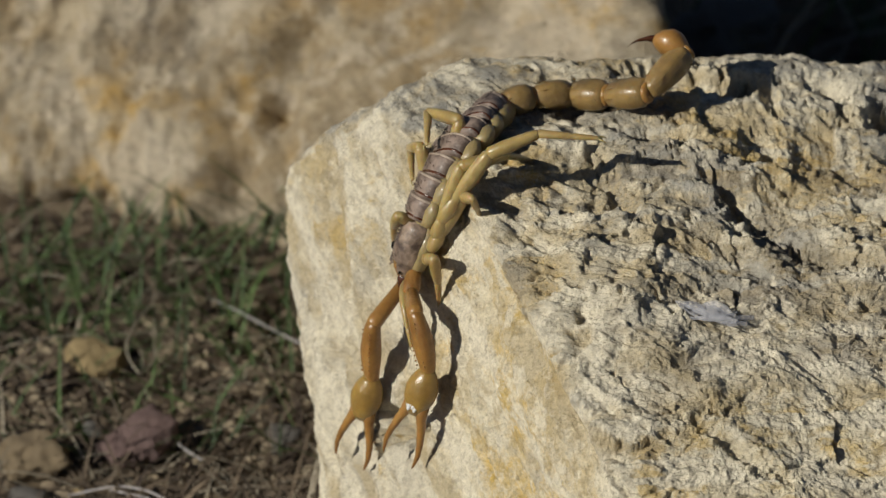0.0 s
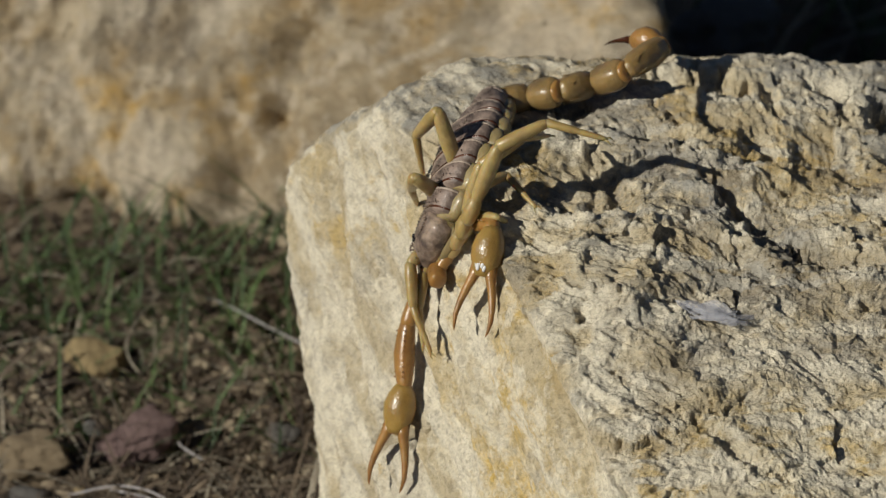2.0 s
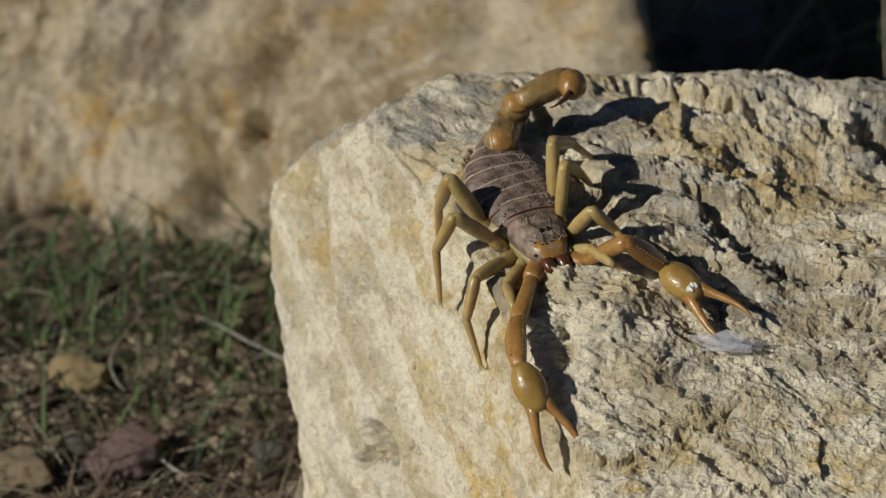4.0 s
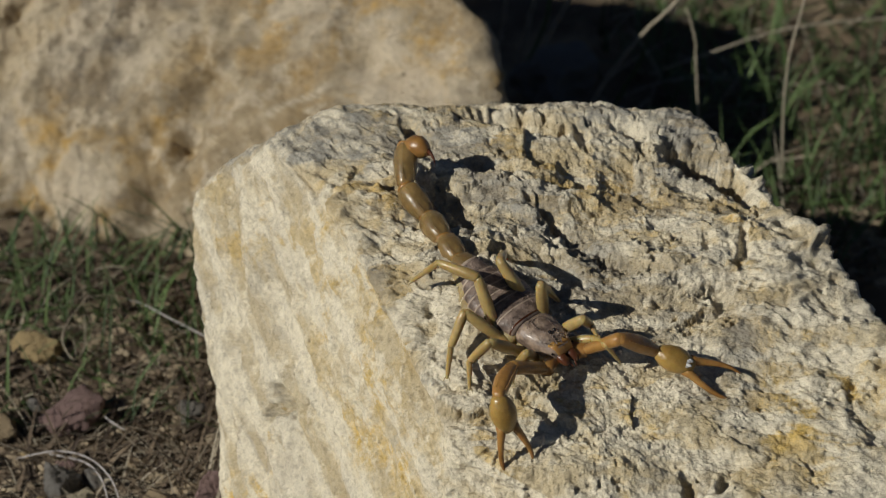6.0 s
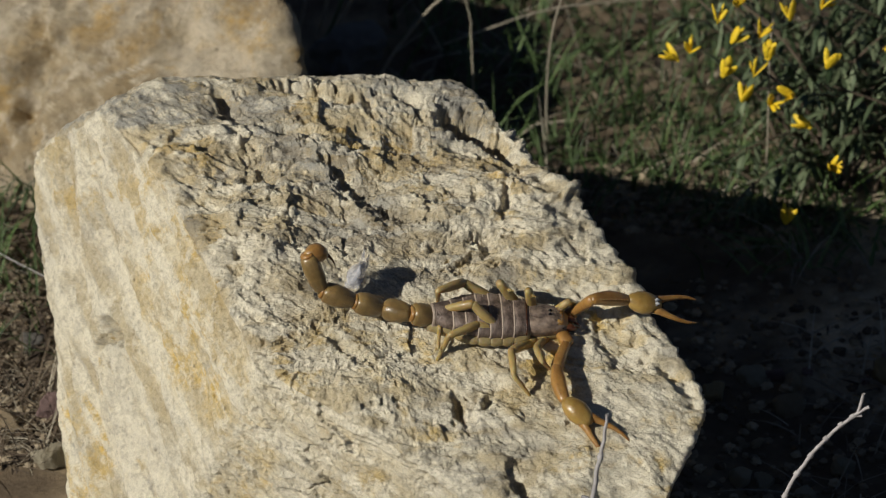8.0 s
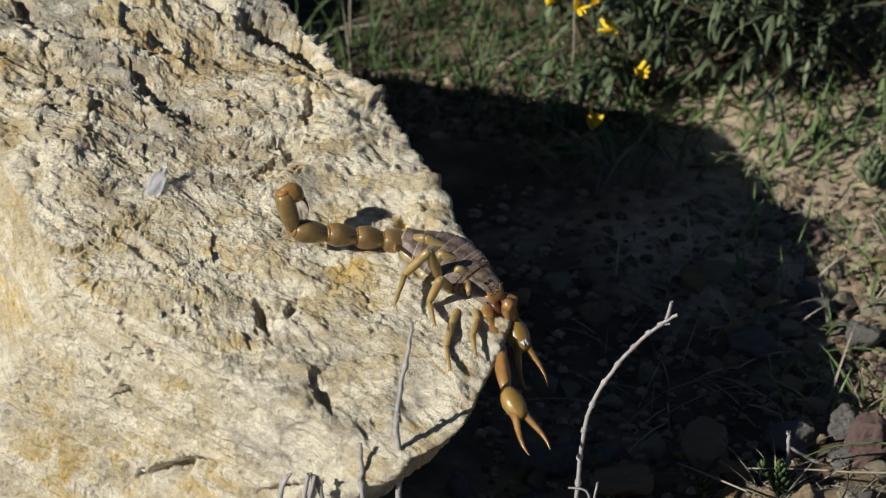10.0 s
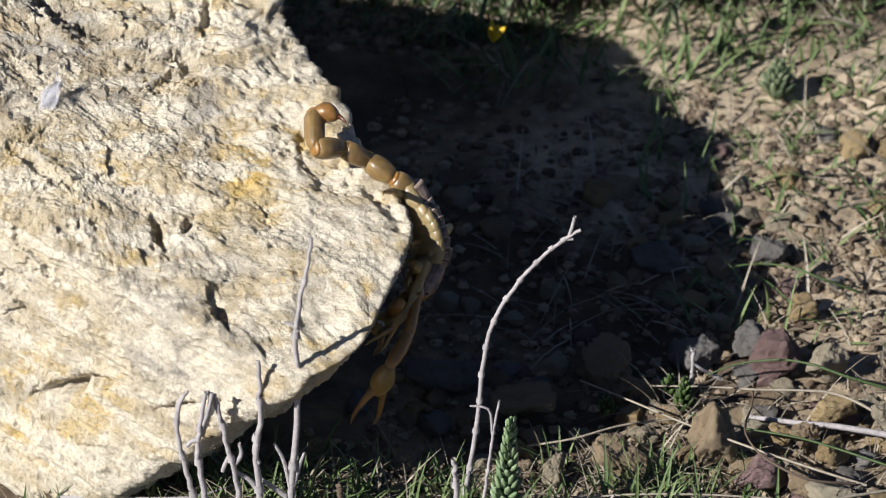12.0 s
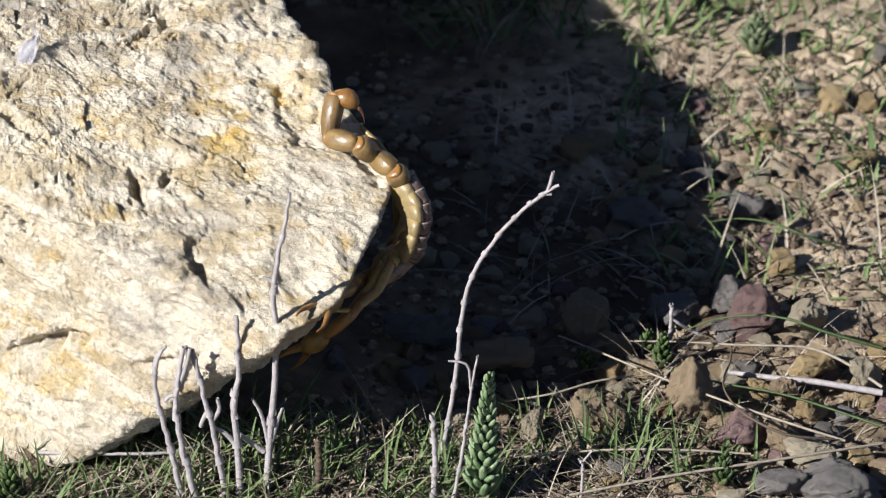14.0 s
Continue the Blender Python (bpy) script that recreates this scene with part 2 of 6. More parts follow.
def shards(p, n, scale, tilt, step, seed):
    """Broken flakes: each cell of a loose grid is a small plane of its own tilt and height (mm)."""
    q = p * scale
    base = np.floor(q).astype(int)
    best = np.full(len(p), 1e9)
    mid, who = np.zeros((len(p), 3)), np.zeros(len(p), int)
    for dx in (-1, 0, 1):
        for dy in (-1, 0, 1):
            for dz in (-1, 0, 1):
                c = base + (dx, dy, dz)
                k = HASH[HASH[HASH[(c[:, 0] + seed) & 255] + (c[:, 1] & 255)] + (c[:, 2] & 255)] & 255
                spot = c + 0.5 + 0.28 * np.clip(SLOPES[k], -1.4, 1.4)
                d = ((q - spot) ** 2).sum(1)
                near = d < best
                best[near], mid[near], who[near] = d[near], spot[near], k[near]
    lean = SLOPES[(who * 7 + 31) & 255]
    lean = lean - n * (lean * n).sum(1)[:, None]
    return tilt * (lean * ((q - mid) / scale)).sum(1) + step * SLOPES[(who * 5 + 11) & 255, 0]


def rock_relief(p, n):
    q = p @ BED.T
    up = np.clip((n[:, 2] - 0.5) / 0.3, 0, 1)
    calm = 1 - 0.6 * np.clip((p[:, 1] - 30) / 10, 0, 1)     # smoother along the back edge
    warp = np.stack([rough(q, 0.05, 3, 0.5, 51), rough(q, 0.05, 3, 0.5, 61), 0 * up], -1)
    w = q + warp * 4
    worn = 0.3 + 0.7 * np.clip(0.55 + 0.9 * rough(q, 0.045, 3, 0.5, 73) + 0.012 * p[:, 1] - 0.005 * p[:, 0], 0, 1)
    h = 1.6 * rough(q, 0.03, 3, 0.5, 3)
    flakes = terrace(4.2 * rough(w * np.array([0.55, 1.25, 0.4]), 0.05, 4, 0.5, 13), 1.5, 4.0)
    crumb = rough(q, 0.03, 2, 0.5, 71) * 0.5 + 0.5
    h += calm * up * (0.75 * flakes * worn + (0.15 + 0.9 * np.clip(crumb, 0, 1)) * 0.5 * worn * rough(w * np.array([0.7, 1.2, 1.0]), 0.17, 4, 0.55, 9, True))
    h += calm * up * 0.25 * rough(w * np.array([0.7, 1.15, 1.0]), 0.42, 3, 0.6, 27, True)
    # the weathered side is smooth with faint runnels, the broken front is full of small ledges
    side = np.clip((-n[:, 0] - 0.56) / 0.16, 0, 1) * (1 - up)
    broken = (1 - side) * (1 - up)
    beds = rough(w * np.array([0.25, 0.25, 1.7]), 0.10, 4, 0.55, 33)
    h += broken * (0.95 * terrace(1.5 * beds, 0.7, 3.0) + 0.65 * rough(w * np.array([0.45, 0.45, 1.5]), 0.22, 4, 0.6, 43, True))
    h += side * (1.8 * rough(q @ RUN.T * np.array([0.28, 1.3, 1.3]), 0.09, 5, 0.6, 47) + 0.6 * rough(q, 0.2, 5, 0.62, 49, True))
    h += (0.3 + 0.7 * (1 - side)) * 0.36 * rough(q, 0.42, 4, 0.62, 21)
    # broken flakes, largest on top, flat ledges on the broken front
    m = n @ BED.T
    wide = w + 1.2 * np.stack([rough(q, 0.2, 3, 0.6, 53), rough(q, 0.2, 3, 0.6, 57), rough(q, 0.2, 3, 0.6, 59)], -1)
    seen = n @ np.array(AHEAD) < 0.3
    wide, m, worn, calm, up, broken, side = wide[seen], m[seen], worn[seen], calm[seen], up[seen], broken[seen], side[seen]
    g = calm * up * worn * (shards(wide, m, np.array((0.055, 0.10, 0.07)), 0.20, 0.40, 3) + shards(wide, m, np.array((0.14, 0.24, 0.2)), 0.22, 0.12, 19))
    g += broken * worn * shards(wide, m, np.array((0.05, 0.05, 0.16)), 0.18, 0.55, 41)
    g += (0.2 + 0.8 * (1 - side)) * worn * shards(wide, m, np.array((0.36, 0.5, 0.6)), 0.18, 0.05, 83)
    # ribs and furrows of the tilted layers, running down to one side over the top
    r = p @ RIBS.T + 5.0 * np.stack([rough(q, 0.035, 3, 0.5, 101), rough(q, 0.035, 3, 0.5, 103), 0 * q[:, 0]], -1)
    r = r[seen] * np.array((0.42, 1.0, 0.6))
    g += up * (0.45 + 0.55 * worn) * calm * (2.9 * rough(r, 0.052, 2, 0.5, 107, True) + 1.5 * rough(r, 0.13, 4, 0.6, 111, True) + 1.2 * rough(r, 0.03, 2, 0.5, 113))
    h[seen] += g
    return h


RELIEF = {}


def lattice_ids(d, n):
    """The lattice number of directions on cube_ball(n), and so the nearest vertex."""
    axis = np.abs(d).argmax(1)
    rows = np.arange(len(d))
    top = d[rows, axis]
    c = np.rint((np.arctan(d / np.abs(top)[:, None]) / (math.pi / 4) + 1) / 2 * n).astype(int)
    c[rows, axis] = np.where(top > 0, n, 0)
    return c @ np.array([1, n + 1, (n + 1) ** 2])


def relief_near(d):
    """Relief of the front rock (mm) in the directions d."""
    i = np.searchsorted(RELIEF["ids"], lattice_ids(d, FINE))
    return RELIEF["h"][np.minimum(i, len(RELIEF["h"]) - 1)]


def meet(x, y):
    """Where the line of sight through a sheet place meets the smooth front rock, in metres."""
    way = (slant(*sheet(x, y)) - EYE).normalized()
    steps = np.linspace(1.40, 1.70, 601)
    pts = np.array(EYE) + steps[:, None] * np.array(way)
    return Vector(pts[int(np.argmax(FRONT.gaps(pts / MM) > 0))])


RIDGE = meet(880, 620)


def front_rock():
    dirs, quads = cube_ball(FINE)
    p, n = FRONT.surface(dirs)
    h = rock_relief(p, n)
    seen = np.clip(-(n @ np.array(AHEAD)) * 3, 0, 1)
    fray = np.clip(1 + 0.9 * rough(p, 0.3, 4, 0.65, 81), 0.15, 4)
    for x, y, a, b, turn, deep in HOLLOWS:
        h -= seen * deep * np.exp(-(oval(p, x, y, a, b, turn) * fray) ** 1.6)
    stain = np.zeros(len(p))
    for x, y, a, b, turn in STAINS:
        stain = np.maximum(stain, seen * np.exp(-oval(p, x, y, a, b, turn) * fray))
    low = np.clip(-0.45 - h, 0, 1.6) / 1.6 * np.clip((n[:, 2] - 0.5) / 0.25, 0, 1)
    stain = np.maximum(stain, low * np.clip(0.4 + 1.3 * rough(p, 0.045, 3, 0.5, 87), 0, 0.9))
    RELIEF.update(ids=lattice_ids(dirs, FINE), h=h)
    p = p + n * h[:, None]
    me = mesh_of("front_rock", (p - np.array(RIDGE) / MM) * MM, quads, ROCK)
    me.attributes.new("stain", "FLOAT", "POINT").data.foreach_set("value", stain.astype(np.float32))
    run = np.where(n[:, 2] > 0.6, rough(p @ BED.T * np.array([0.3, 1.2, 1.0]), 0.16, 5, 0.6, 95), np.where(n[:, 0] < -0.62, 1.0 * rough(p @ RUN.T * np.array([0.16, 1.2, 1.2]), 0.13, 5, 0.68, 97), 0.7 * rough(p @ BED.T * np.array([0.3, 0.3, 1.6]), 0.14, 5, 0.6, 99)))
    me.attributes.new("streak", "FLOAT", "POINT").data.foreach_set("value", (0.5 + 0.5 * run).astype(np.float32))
    # Tone for upward faces: weathering plus dimmer light painted in, strongest back left.
    worn_shade = np.clip((n[:, 2] - 0.5) / 0.25, 0, 1) * np.clip(0.55 + 0.7 * rough(p, 0.05, 3, 0.5, 91) + 0.012 * p[:, 1] - 0.006 * p[:, 0], 0, 1)
    me.attributes.new("weathered", "FLOAT", "POINT").data.foreach_set("value", worn_shade.astype(np.float32))
    ob = new("front_rock", me)
    ob.location = RIDGE
    return tagged(ob, "pale cream limestone block with rough flaking top", "rock")


front = front_rock()
cam.data.dof.use_dof = True
cam.data.dof.focus_object = front
cam.data.dof.aperture_fstop = 38

FACE = np.array((-0.36, -0.66, 0.66))          # the boulder's weathered face
FACE /= np.linalg.norm(FACE)
FACE_AT = -57.0


def rim(x, y, turn, back=0.35):
    """A cutting plane through the boulder's face at a sheet place: its edge faces turn degrees up from the right, and away."""
    way = np.array(slant(*sheet(x, y)) - EYE)
    eye = np.array(EYE) / MM
    p = eye + way * ((FACE_AT - eye @ FACE) / (way @ FACE))
    n = math.cos(radians(turn)) * np.array(RIGHT) + math.sin(radians(turn)) * np.array(UP) + back * np.array(AHEAD)
    return (*n, float(n @ p))


BACK = Block((-105, 200, 22), [
    (*FACE, FACE_AT), rim(800, 190, -4), rim(794, 110, 22), rim(768, 62, 40), rim(700, -4, 52), rim(560, -70, 70),
    (-0.9, -0.2, 0.2, 215), (0, 1.07, 0.2, 244.5), (0, 0, -1, 2),
    (-0.44, -0.76, -0.50, -66.0), (0.12, -0.70, 0.30, -25.0)], 26)
SWIRL = np.array([[0.42, -0.10, 0.90], [0.88, 0.28, -0.38], [-0.21, 0.95, 0.21]])     # the boulder's grain runs steeply
# pale patches and hollows of the boulder: sheet place, half sizes, turn, strength
FADED = [(115, 335, 50, 42, 0, 0.5), (30, 270, 40, 50, 0, 0.3), (650, 130, 60, 90, 0, 0.3), (560, 60, 70, 60, 0, 0.25), (220, 130, 30, 40, 0, 0.25), (690, 180, 40, 60, 0, 0.25), (500, 190, 90, 5, -26, 0.7), (345, 268, 30, 5, -30, 0.5)]
DENTS = [(330, 200, 22, 60, 25, 5.0), (300, 270, 30, 14, -50, 4.0), (610, 120, 26, 40, 20, 4.0), (20, 30, 30, 12, -40, 5.0), (160, 60, 40, 14, -55, 3.0), (250, 350, 26, 40, 10, 4.0), (440, 80, 26, 60, 30, 2.5)]


def back_rock():
    dirs, quads = cube_ball(150)
    p, n = BACK.surface(dirs)
    seen = np.clip(-(n @ np.array(AHEAD)) * 3, 0, 1)
    q = p @ SWIRL.T
    h = 2.6 * rough(q * np.array((0.5, 1.0, 1.0)), 0.03, 5, 0.55, 7) + 4.6 * rough(q * np.array((0.5, 1.2, 1.0)), 0.05, 5, 0.58, 15, True) + 0.6 * rough(q, 0.3, 4, 0.6, 25, True) + 1.0 * rough(q * np.array((0.6, 1.1, 1.0)), 0.14, 4, 0.6, 27)
    tone = 0.40 + 0.27 * rough(q * np.array((0.5, 1.2, 1.0)), 0.05, 6, 0.68, 35)
    for x, y, a, b, turn, much in FADED:
        tone += seen * much * np.exp(-oval(p, x, y, a, b, turn) * np.clip(1 + 0.6 * rough(p, 0.12, 3, 0.6, 45), 0.3, 3))
    for x, y, a, b, turn, deep in DENTS:
        h -= seen * deep * np.exp(-oval(p, x, y, a, b, turn))
    p = p + n * h[:, None]
    me = mesh_of("back_rock", p * MM, quads, ROCK_FAR)
    me.attributes.new("streak", "FLOAT", "POINT").data.foreach_set("value", tone.astype(np.float32))
    ob = new("back_rock", me)
    return tagged(ob, "large weathered tan limestone boulder on dry soil", "rock")


back_rock()


def ground():
    """One sheet, fine near the rocks, coarse out to the horizon."""
    far = np.array([0.6, 0.8, 1.2, 2, 4, 8, 20, 60, 200])
    xs = np.concatenate([-far[::-1], np.linspace(-0.4, 0.5, 240), far])
    ys = np.concatenate([-far[::-1], np.linspace(-0.3, 0.58, 240), far + 0.05])
    x, y = np.meshgrid(xs, ys, indexing="ij")
    p = np.stack([x.ravel(), y.ravel(), np.zeros(x.size)], -1)
    near = np.clip(1.2 - np.hypot(p[:, 0], p[:, 1]), 0, 1)
    p[:, 2] = near * 0.004 * rough(p, 14, 6, 0.55, 31) - 0.001
    a, b = len(xs), len(ys)
    i = np.arange(a * b).reshape(a, b)
    quads = np.stack([i[:-1, :-1], i[1:, :-1], i[1:, 1:], i[:-1, 1:]], -1).reshape(-1, 4)
    me = mesh_of("ground", p, quads, SOIL)
    # Pale earth patches beyond the rock's shadow, lightened in colour as sunlit ground.
    pale = np.zeros(len(p))
    for (gx, gy), wide, deep in [((ground_at(*sheet(2200, 640))).xy, 0.058, 0.050), ((ground_at(*sheet(2330, 850))).xy, 0.032, 0.04), ((ground_at(*sheet(1900, 470))).xy, 0.040, 0.03)]:
        pale = np.maximum(pale, np.exp(-(((p[:, 0] - gx) / wide) ** 2 + ((p[:, 1] - gy) / deep) ** 2)))
    pale = np.clip(pale * 1.6 + 0.7 * rough(p, 30, 4, 0.6, 33) - 0.25, 0, 1)
    me.attributes.new("sunlit_pale_earth", "FLOAT", "POINT").data.foreach_set("value", pale.astype(np.float32))
    ob = new("ground", me)
    return tagged(ob, "dry stony brown soil with sparse grass", "ground", kind="structure")


ground()


# ---- scorpion ----
def chitin(name, dark, light, rough_=0.32, scale=500, sub=0.25, blotch=160, coat=0.2):
    m, t, b = material(name, rough_)
    v = coords(t)
    g = grain(t, v, scale, 5, 0.6)
    big = grain(t, v, blotch, 4, 0.6)
    col = mix(t, ramp(t, big, [(0.35, (0, 0, 0)), (0.65, (1, 1, 1))]), dark, light)
    col = mix(t, 0.5, col, ramp(t, g, [(0.3, (0.6, 0.58, 0.55)), (0.7, (1.15, 1.12, 1.08))]), "MULTIPLY")
    t.links.new(col, b.inputs["Base Color"])
    b.inputs["Subsurface Weight"].default_value = sub
    b.inputs["Subsurface Radius"].default_value = (1.0, 0.5, 0.15)
    b.inputs["Subsurface Scale"].default_value = 0.0015
    b.inputs["Coat Weight"].default_value = coat
    b.inputs["Coat Roughness"].default_value = 0.18
    bump(t, b, (g, 0.6, 0.00035), (grain(t, v, 2600, 3, 0.6), 0.5, 0.00012))
    return m


AMBER = chitin("amber_chitin", (0.22, 0.108, 0.028), (0.36, 0.195, 0.056))
CLAW = chitin("claw_chitin", (0.24, 0.145, 0.036), (0.37, 0.24, 0.066), 0.28)
TAIL = chitin("tail_chitin", (0.15, 0.098, 0.037), (0.31, 0.205, 0.078), 0.33)
LEG = chitin("leg_chitin", (0.30, 0.21, 0.075), (0.44, 0.335, 0.14), 0.36, 500, 0.5)
PLATE = chitin("back_plate", (0.085, 0.06, 0.048), (0.29, 0.22, 0.18), 0.5, 1400, 0.0, 380, 0.05)
SHIELD = chitin("head_shield", (0.075, 0.052, 0.042), (0.33, 0.25, 0.19), 0.45, 900, 0.05, 420, 0.15)
EDGE = chitin("plate_edge", (0.30, 0.235, 0.185), (0.46, 0.375, 0.30), 0.6, 1400, 0.0, 160, 0.0)
MEMBRANE = chitin("side_membrane", (0.25, 0.19, 0.085), (0.39, 0.31, 0.15), 0.42)
DARK = chitin("dark_tips", (0.035, 0.012, 0.006), (0.09, 0.03, 0.012), 0.25, 500, 0.0)
CRUST = chitin("white_crust", (0.55, 0.55, 0.56), (0.8, 0.79, 0.78), 0.8, 900, 0.0)
EYE_BLACK = chitin("eye_black", (0.006, 0.005, 0.005), (0.01, 0.008, 0.008), 0.08, 500, 0.0)


def loft(rings, sides=14, square=2.4, caps=True):
    """A tube along x: rings of (x, half width, half height, centre y, centre z) in mm."""
    bm = bmesh.new()
    loops = []
    for x, w, h, cy, cz in rings:
        loop = []
        for i in range(sides):
            a = 2 * math.pi * i / sides
            c, s = math.cos(a), math.sin(a)
            y = math.copysign(abs(c) ** (2 / square), c) * w
            z = math.copysign(abs(s) ** (2 / square), s) * h
            loop.append(bm.verts.new((x * MM, (cy + y) * MM, (cz + z) * MM)))
        loops.append(loop)
    for a, b in zip(loops, loops[1:]):
        for i in range(sides):
            bm.faces.new((a[i - 1], b[i - 1], b[i], a[i]))
    if caps:
        bm.faces.new(loops[0])
        bm.faces.new(loops[-1][::-1])
    bmesh.ops.recalc_face_normals(bm, faces=bm.faces)
    for f in bm.faces:
        f.smooth = True
    return bm


def ball(center, radii, rings=8, sides=12):
    bm = bmesh.new()
    bmesh.ops.create_uvsphere(bm, u_segments=sides, v_segments=rings, radius=1.0)
    for v in bm.verts:
        v.co = Vector([(center[i] + v.co[i] * radii[i]) * MM for i in range(3)])
    for f in bm.faces:
        f.smooth = True
    return bm


def join(*bms):
    out = bms[0]
    for b in bms[1:]:
        tmp = bpy.data.meshes.new("tmp")
        b.to_mesh(tmp)
        b.free()
        out.from_mesh(tmp)
        bpy.data.meshes.remove(tmp)
    return out


def part(name, bm, mat, parent, label=""):
    me = bpy.data.meshes.new(name)
    bm.to_mesh(me)
    bm.free()
    me.materials.append(mat)
    ob = new(name, me)
    ob.parent = parent
    return tagged(ob, label)


def segment(length, w0, w1, w2, flat=0.9, keel=True, lean=0.0):
    """A limb piece that swells from w0 to w1 and narrows to w2."""
    shape = [(-0.07, 0.45 * w0), (-0.02, 0.85 * w0), (0.06, 1.0 * w0), (0.25, 0.5 * (w0 + w1)), (0.5, w1), (0.75, 0.5 * (w1 + w2) * 1.04), (0.94, w2 * 1.02), (1.02, 0.9 * w2), (1.07, 0.5 * w2)]
    bm = loft([(length * x, w, w * flat, lean * math.sin(math.pi * x), 0) for x, w in shape])
    if keel:
        for y in (-0.55, 0.55):
            bm = join(bm, *[ball((length * (0.12 + 0.76 * i / 9), y * w1 * 1.05, w1 * flat * 0.78), (0.16, 0.14, 0.16), 4, 5) for i in range(10)])
    return bm


TAIL_LEN = [5.6, 6.2, 6.6, 7.4, 9.0]
FEMUR, PATELLA, PALM = 9.2, 9.0, 7.3
LEGS = [(7.4, 5.3, 6.0), (9.8, 6.4, 7.6), (11.8, 7.2, 8.8), (13.0, 7.8, 9.4)]

scorpion = new("scorpion")
scorpion.empty_display_size = 0.01
tagged(scorpion, "amber scorpion with grey-brown banded back and raised tail", "scorpion")
RIG = {}


def build_scorpion():
    # carapace, head to +x, back edge at x = 0
    rings = [(-0.5, 4.0, 2.2, 0, 0.2), (0.6, 4.15, 2.4, 0, 0.2), (2.5, 4.0, 2.5, 0, 0.3), (4.5, 3.6, 2.5, 0, 0.4), (6.3, 3.0, 2.1, 0, 0.35), (7.6, 2.5, 1.7, 0, 0.2), (8.4, 2.1, 1.1, 0, -0.1)]
    bm = loft(rings, 20, 2.6)
    rnd = random.Random(4)
    for side in (-1, 1):
        for i in range(14):
            x = 0.6 + i * 0.5
            bm = join(bm, ball((x, side * (1.2 + 0.4 * math.sin(i * 0.5)), 2.75 - 0.012 * (x - 3) ** 2), (0.2, 0.16, 0.2), 4, 5))
    for i in range(70):
        x, y = rnd.uniform(0, 7), rnd.uniform(-3, 3)
        bm = join(bm, ball((x, y, 2.72 - 0.10 * abs(y) ** 1.5), (0.14, 0.14, 0.14), 4, 5))
    RIG["carapace"] = part("carapace", bm, SHIELD, scorpion, "granular grey-brown head shield")
    for y in (-0.55, 0.55):
        part("median_eye", ball((4.6, y, 2.85), (0.42, 0.36, 0.40)), EYE_BLACK, RIG["carapace"], "glossy black eye")
    for y in (-2.6, 2.6):
        part("lateral_eye", ball((7.6, y, 0.9), (0.25, 0.22, 0.22)), EYE_BLACK, RIG["carapace"], "glossy black eye")
    part("brow", loft([(6.2, 2.6, 0.7, 0, 1.75), (7.4, 2.2, 0.7, 0, 1.3), (8.6, 1.7, 0.5, 0, 0.6)], 14), AMBER, RIG["carapace"], "amber front edge of the shield")
    part("chest", loft([(-0.5, 3.9, 1.5, 0, -1.6), (3, 4.0, 1.6, 0, -1.6), (6.5, 3.0, 1.3, 0, -1.4), (8.0, 2.0, 0.8, 0, -1.0)], 14), MEMBRANE, RIG["carapace"], "pale greenish underside")
    for y in (-1.15, 1.15):
        bm = join(loft([(7.4, 0.8, 0.8, y, 0.0), (8.8, 1.05, 0.95, y, 0.0), (10.0, 0.75, 0.7, y, -0.2), (10.6, 0.3, 0.3, y, -0.4)], 10),
                  loft([(10.0, 0.35, 0.35, y * 0.6, -0.3), (10.9, 0.22, 0.22, y * 0.4, -0.6), (11.3, 0.06, 0.06, y * 0.3, -0.9)], 6))
        part("jaw", bm, DARK, RIG["carapace"], "dark reddish jaw")
    # seven back plates
    widths = [4.9, 5.6, 6.1, 6.3, 6.1, 5.4, 4.1]
    for i in range(7):
        w = widths[i]
        wn = widths[i + 1] if i < 6 else 2.6
        long = 2.6 if i < 6 else 4.0
        bm = loft([(0.75, w * 0.93, 1.9, 0, 0.62), (0.3, w * 0.97, 2.2, 0, 0.62), (-0.5 * long, 0.5 * (w + wn) * 0.99, 2.42, 0, 0.62),
                   (-0.9 * long, wn * 1.0, 2.5, 0, 0.62), (-1.02 * long, wn * 0.96, 2.2, 0, 0.6)], 24, 2.3)
        for y in (-0.42, 0.0, 0.42):
            for k in range(3):
                bm = join(bm, ball((-0.45 * long - k * 0.2 * long, y * w, 2.95 - 0.5 * abs(y) + 0.05 * k), (0.22, 0.12, 0.15), 4, 5))
        for k in range(34):
            y = rnd.uniform(-0.8, 0.8)
            x = -rnd.uniform(0.1, 1.0)
            bm = join(bm, ball((x * long, y * wn, 0.62 + 2.45 * (1 - abs(y) ** 2.3) ** (1 / 2.3)), (0.15, 0.13, 0.13), 4, 5))
        plate = RIG[f"plate{i}"] = part("back_plate", bm, PLATE, scorpion, "ridged grey-brown back plate")
        part("plate_rim", loft([(-0.89 * long, wn * 0.99 + 0.04, 2.46, 0, 0.62), (-0.93 * long, wn * 1.012, 2.56, 0, 0.62), (-1.02 * long, wn * 1.01, 2.55, 0, 0.62), (-1.07 * long, wn * 0.94, 2.2, 0, 0.6)], 24, 2.3), EDGE, plate, "pale rear rim")
        part("plate_gap", loft([(0.35, w * 0.975, 2.22, 0, 0.62), (0.12, w * 0.985, 2.31, 0, 0.62), (0.0, w * 0.975, 2.25, 0, 0.62)], 24, 2.3), DARK, plate, "dark groove between plates")
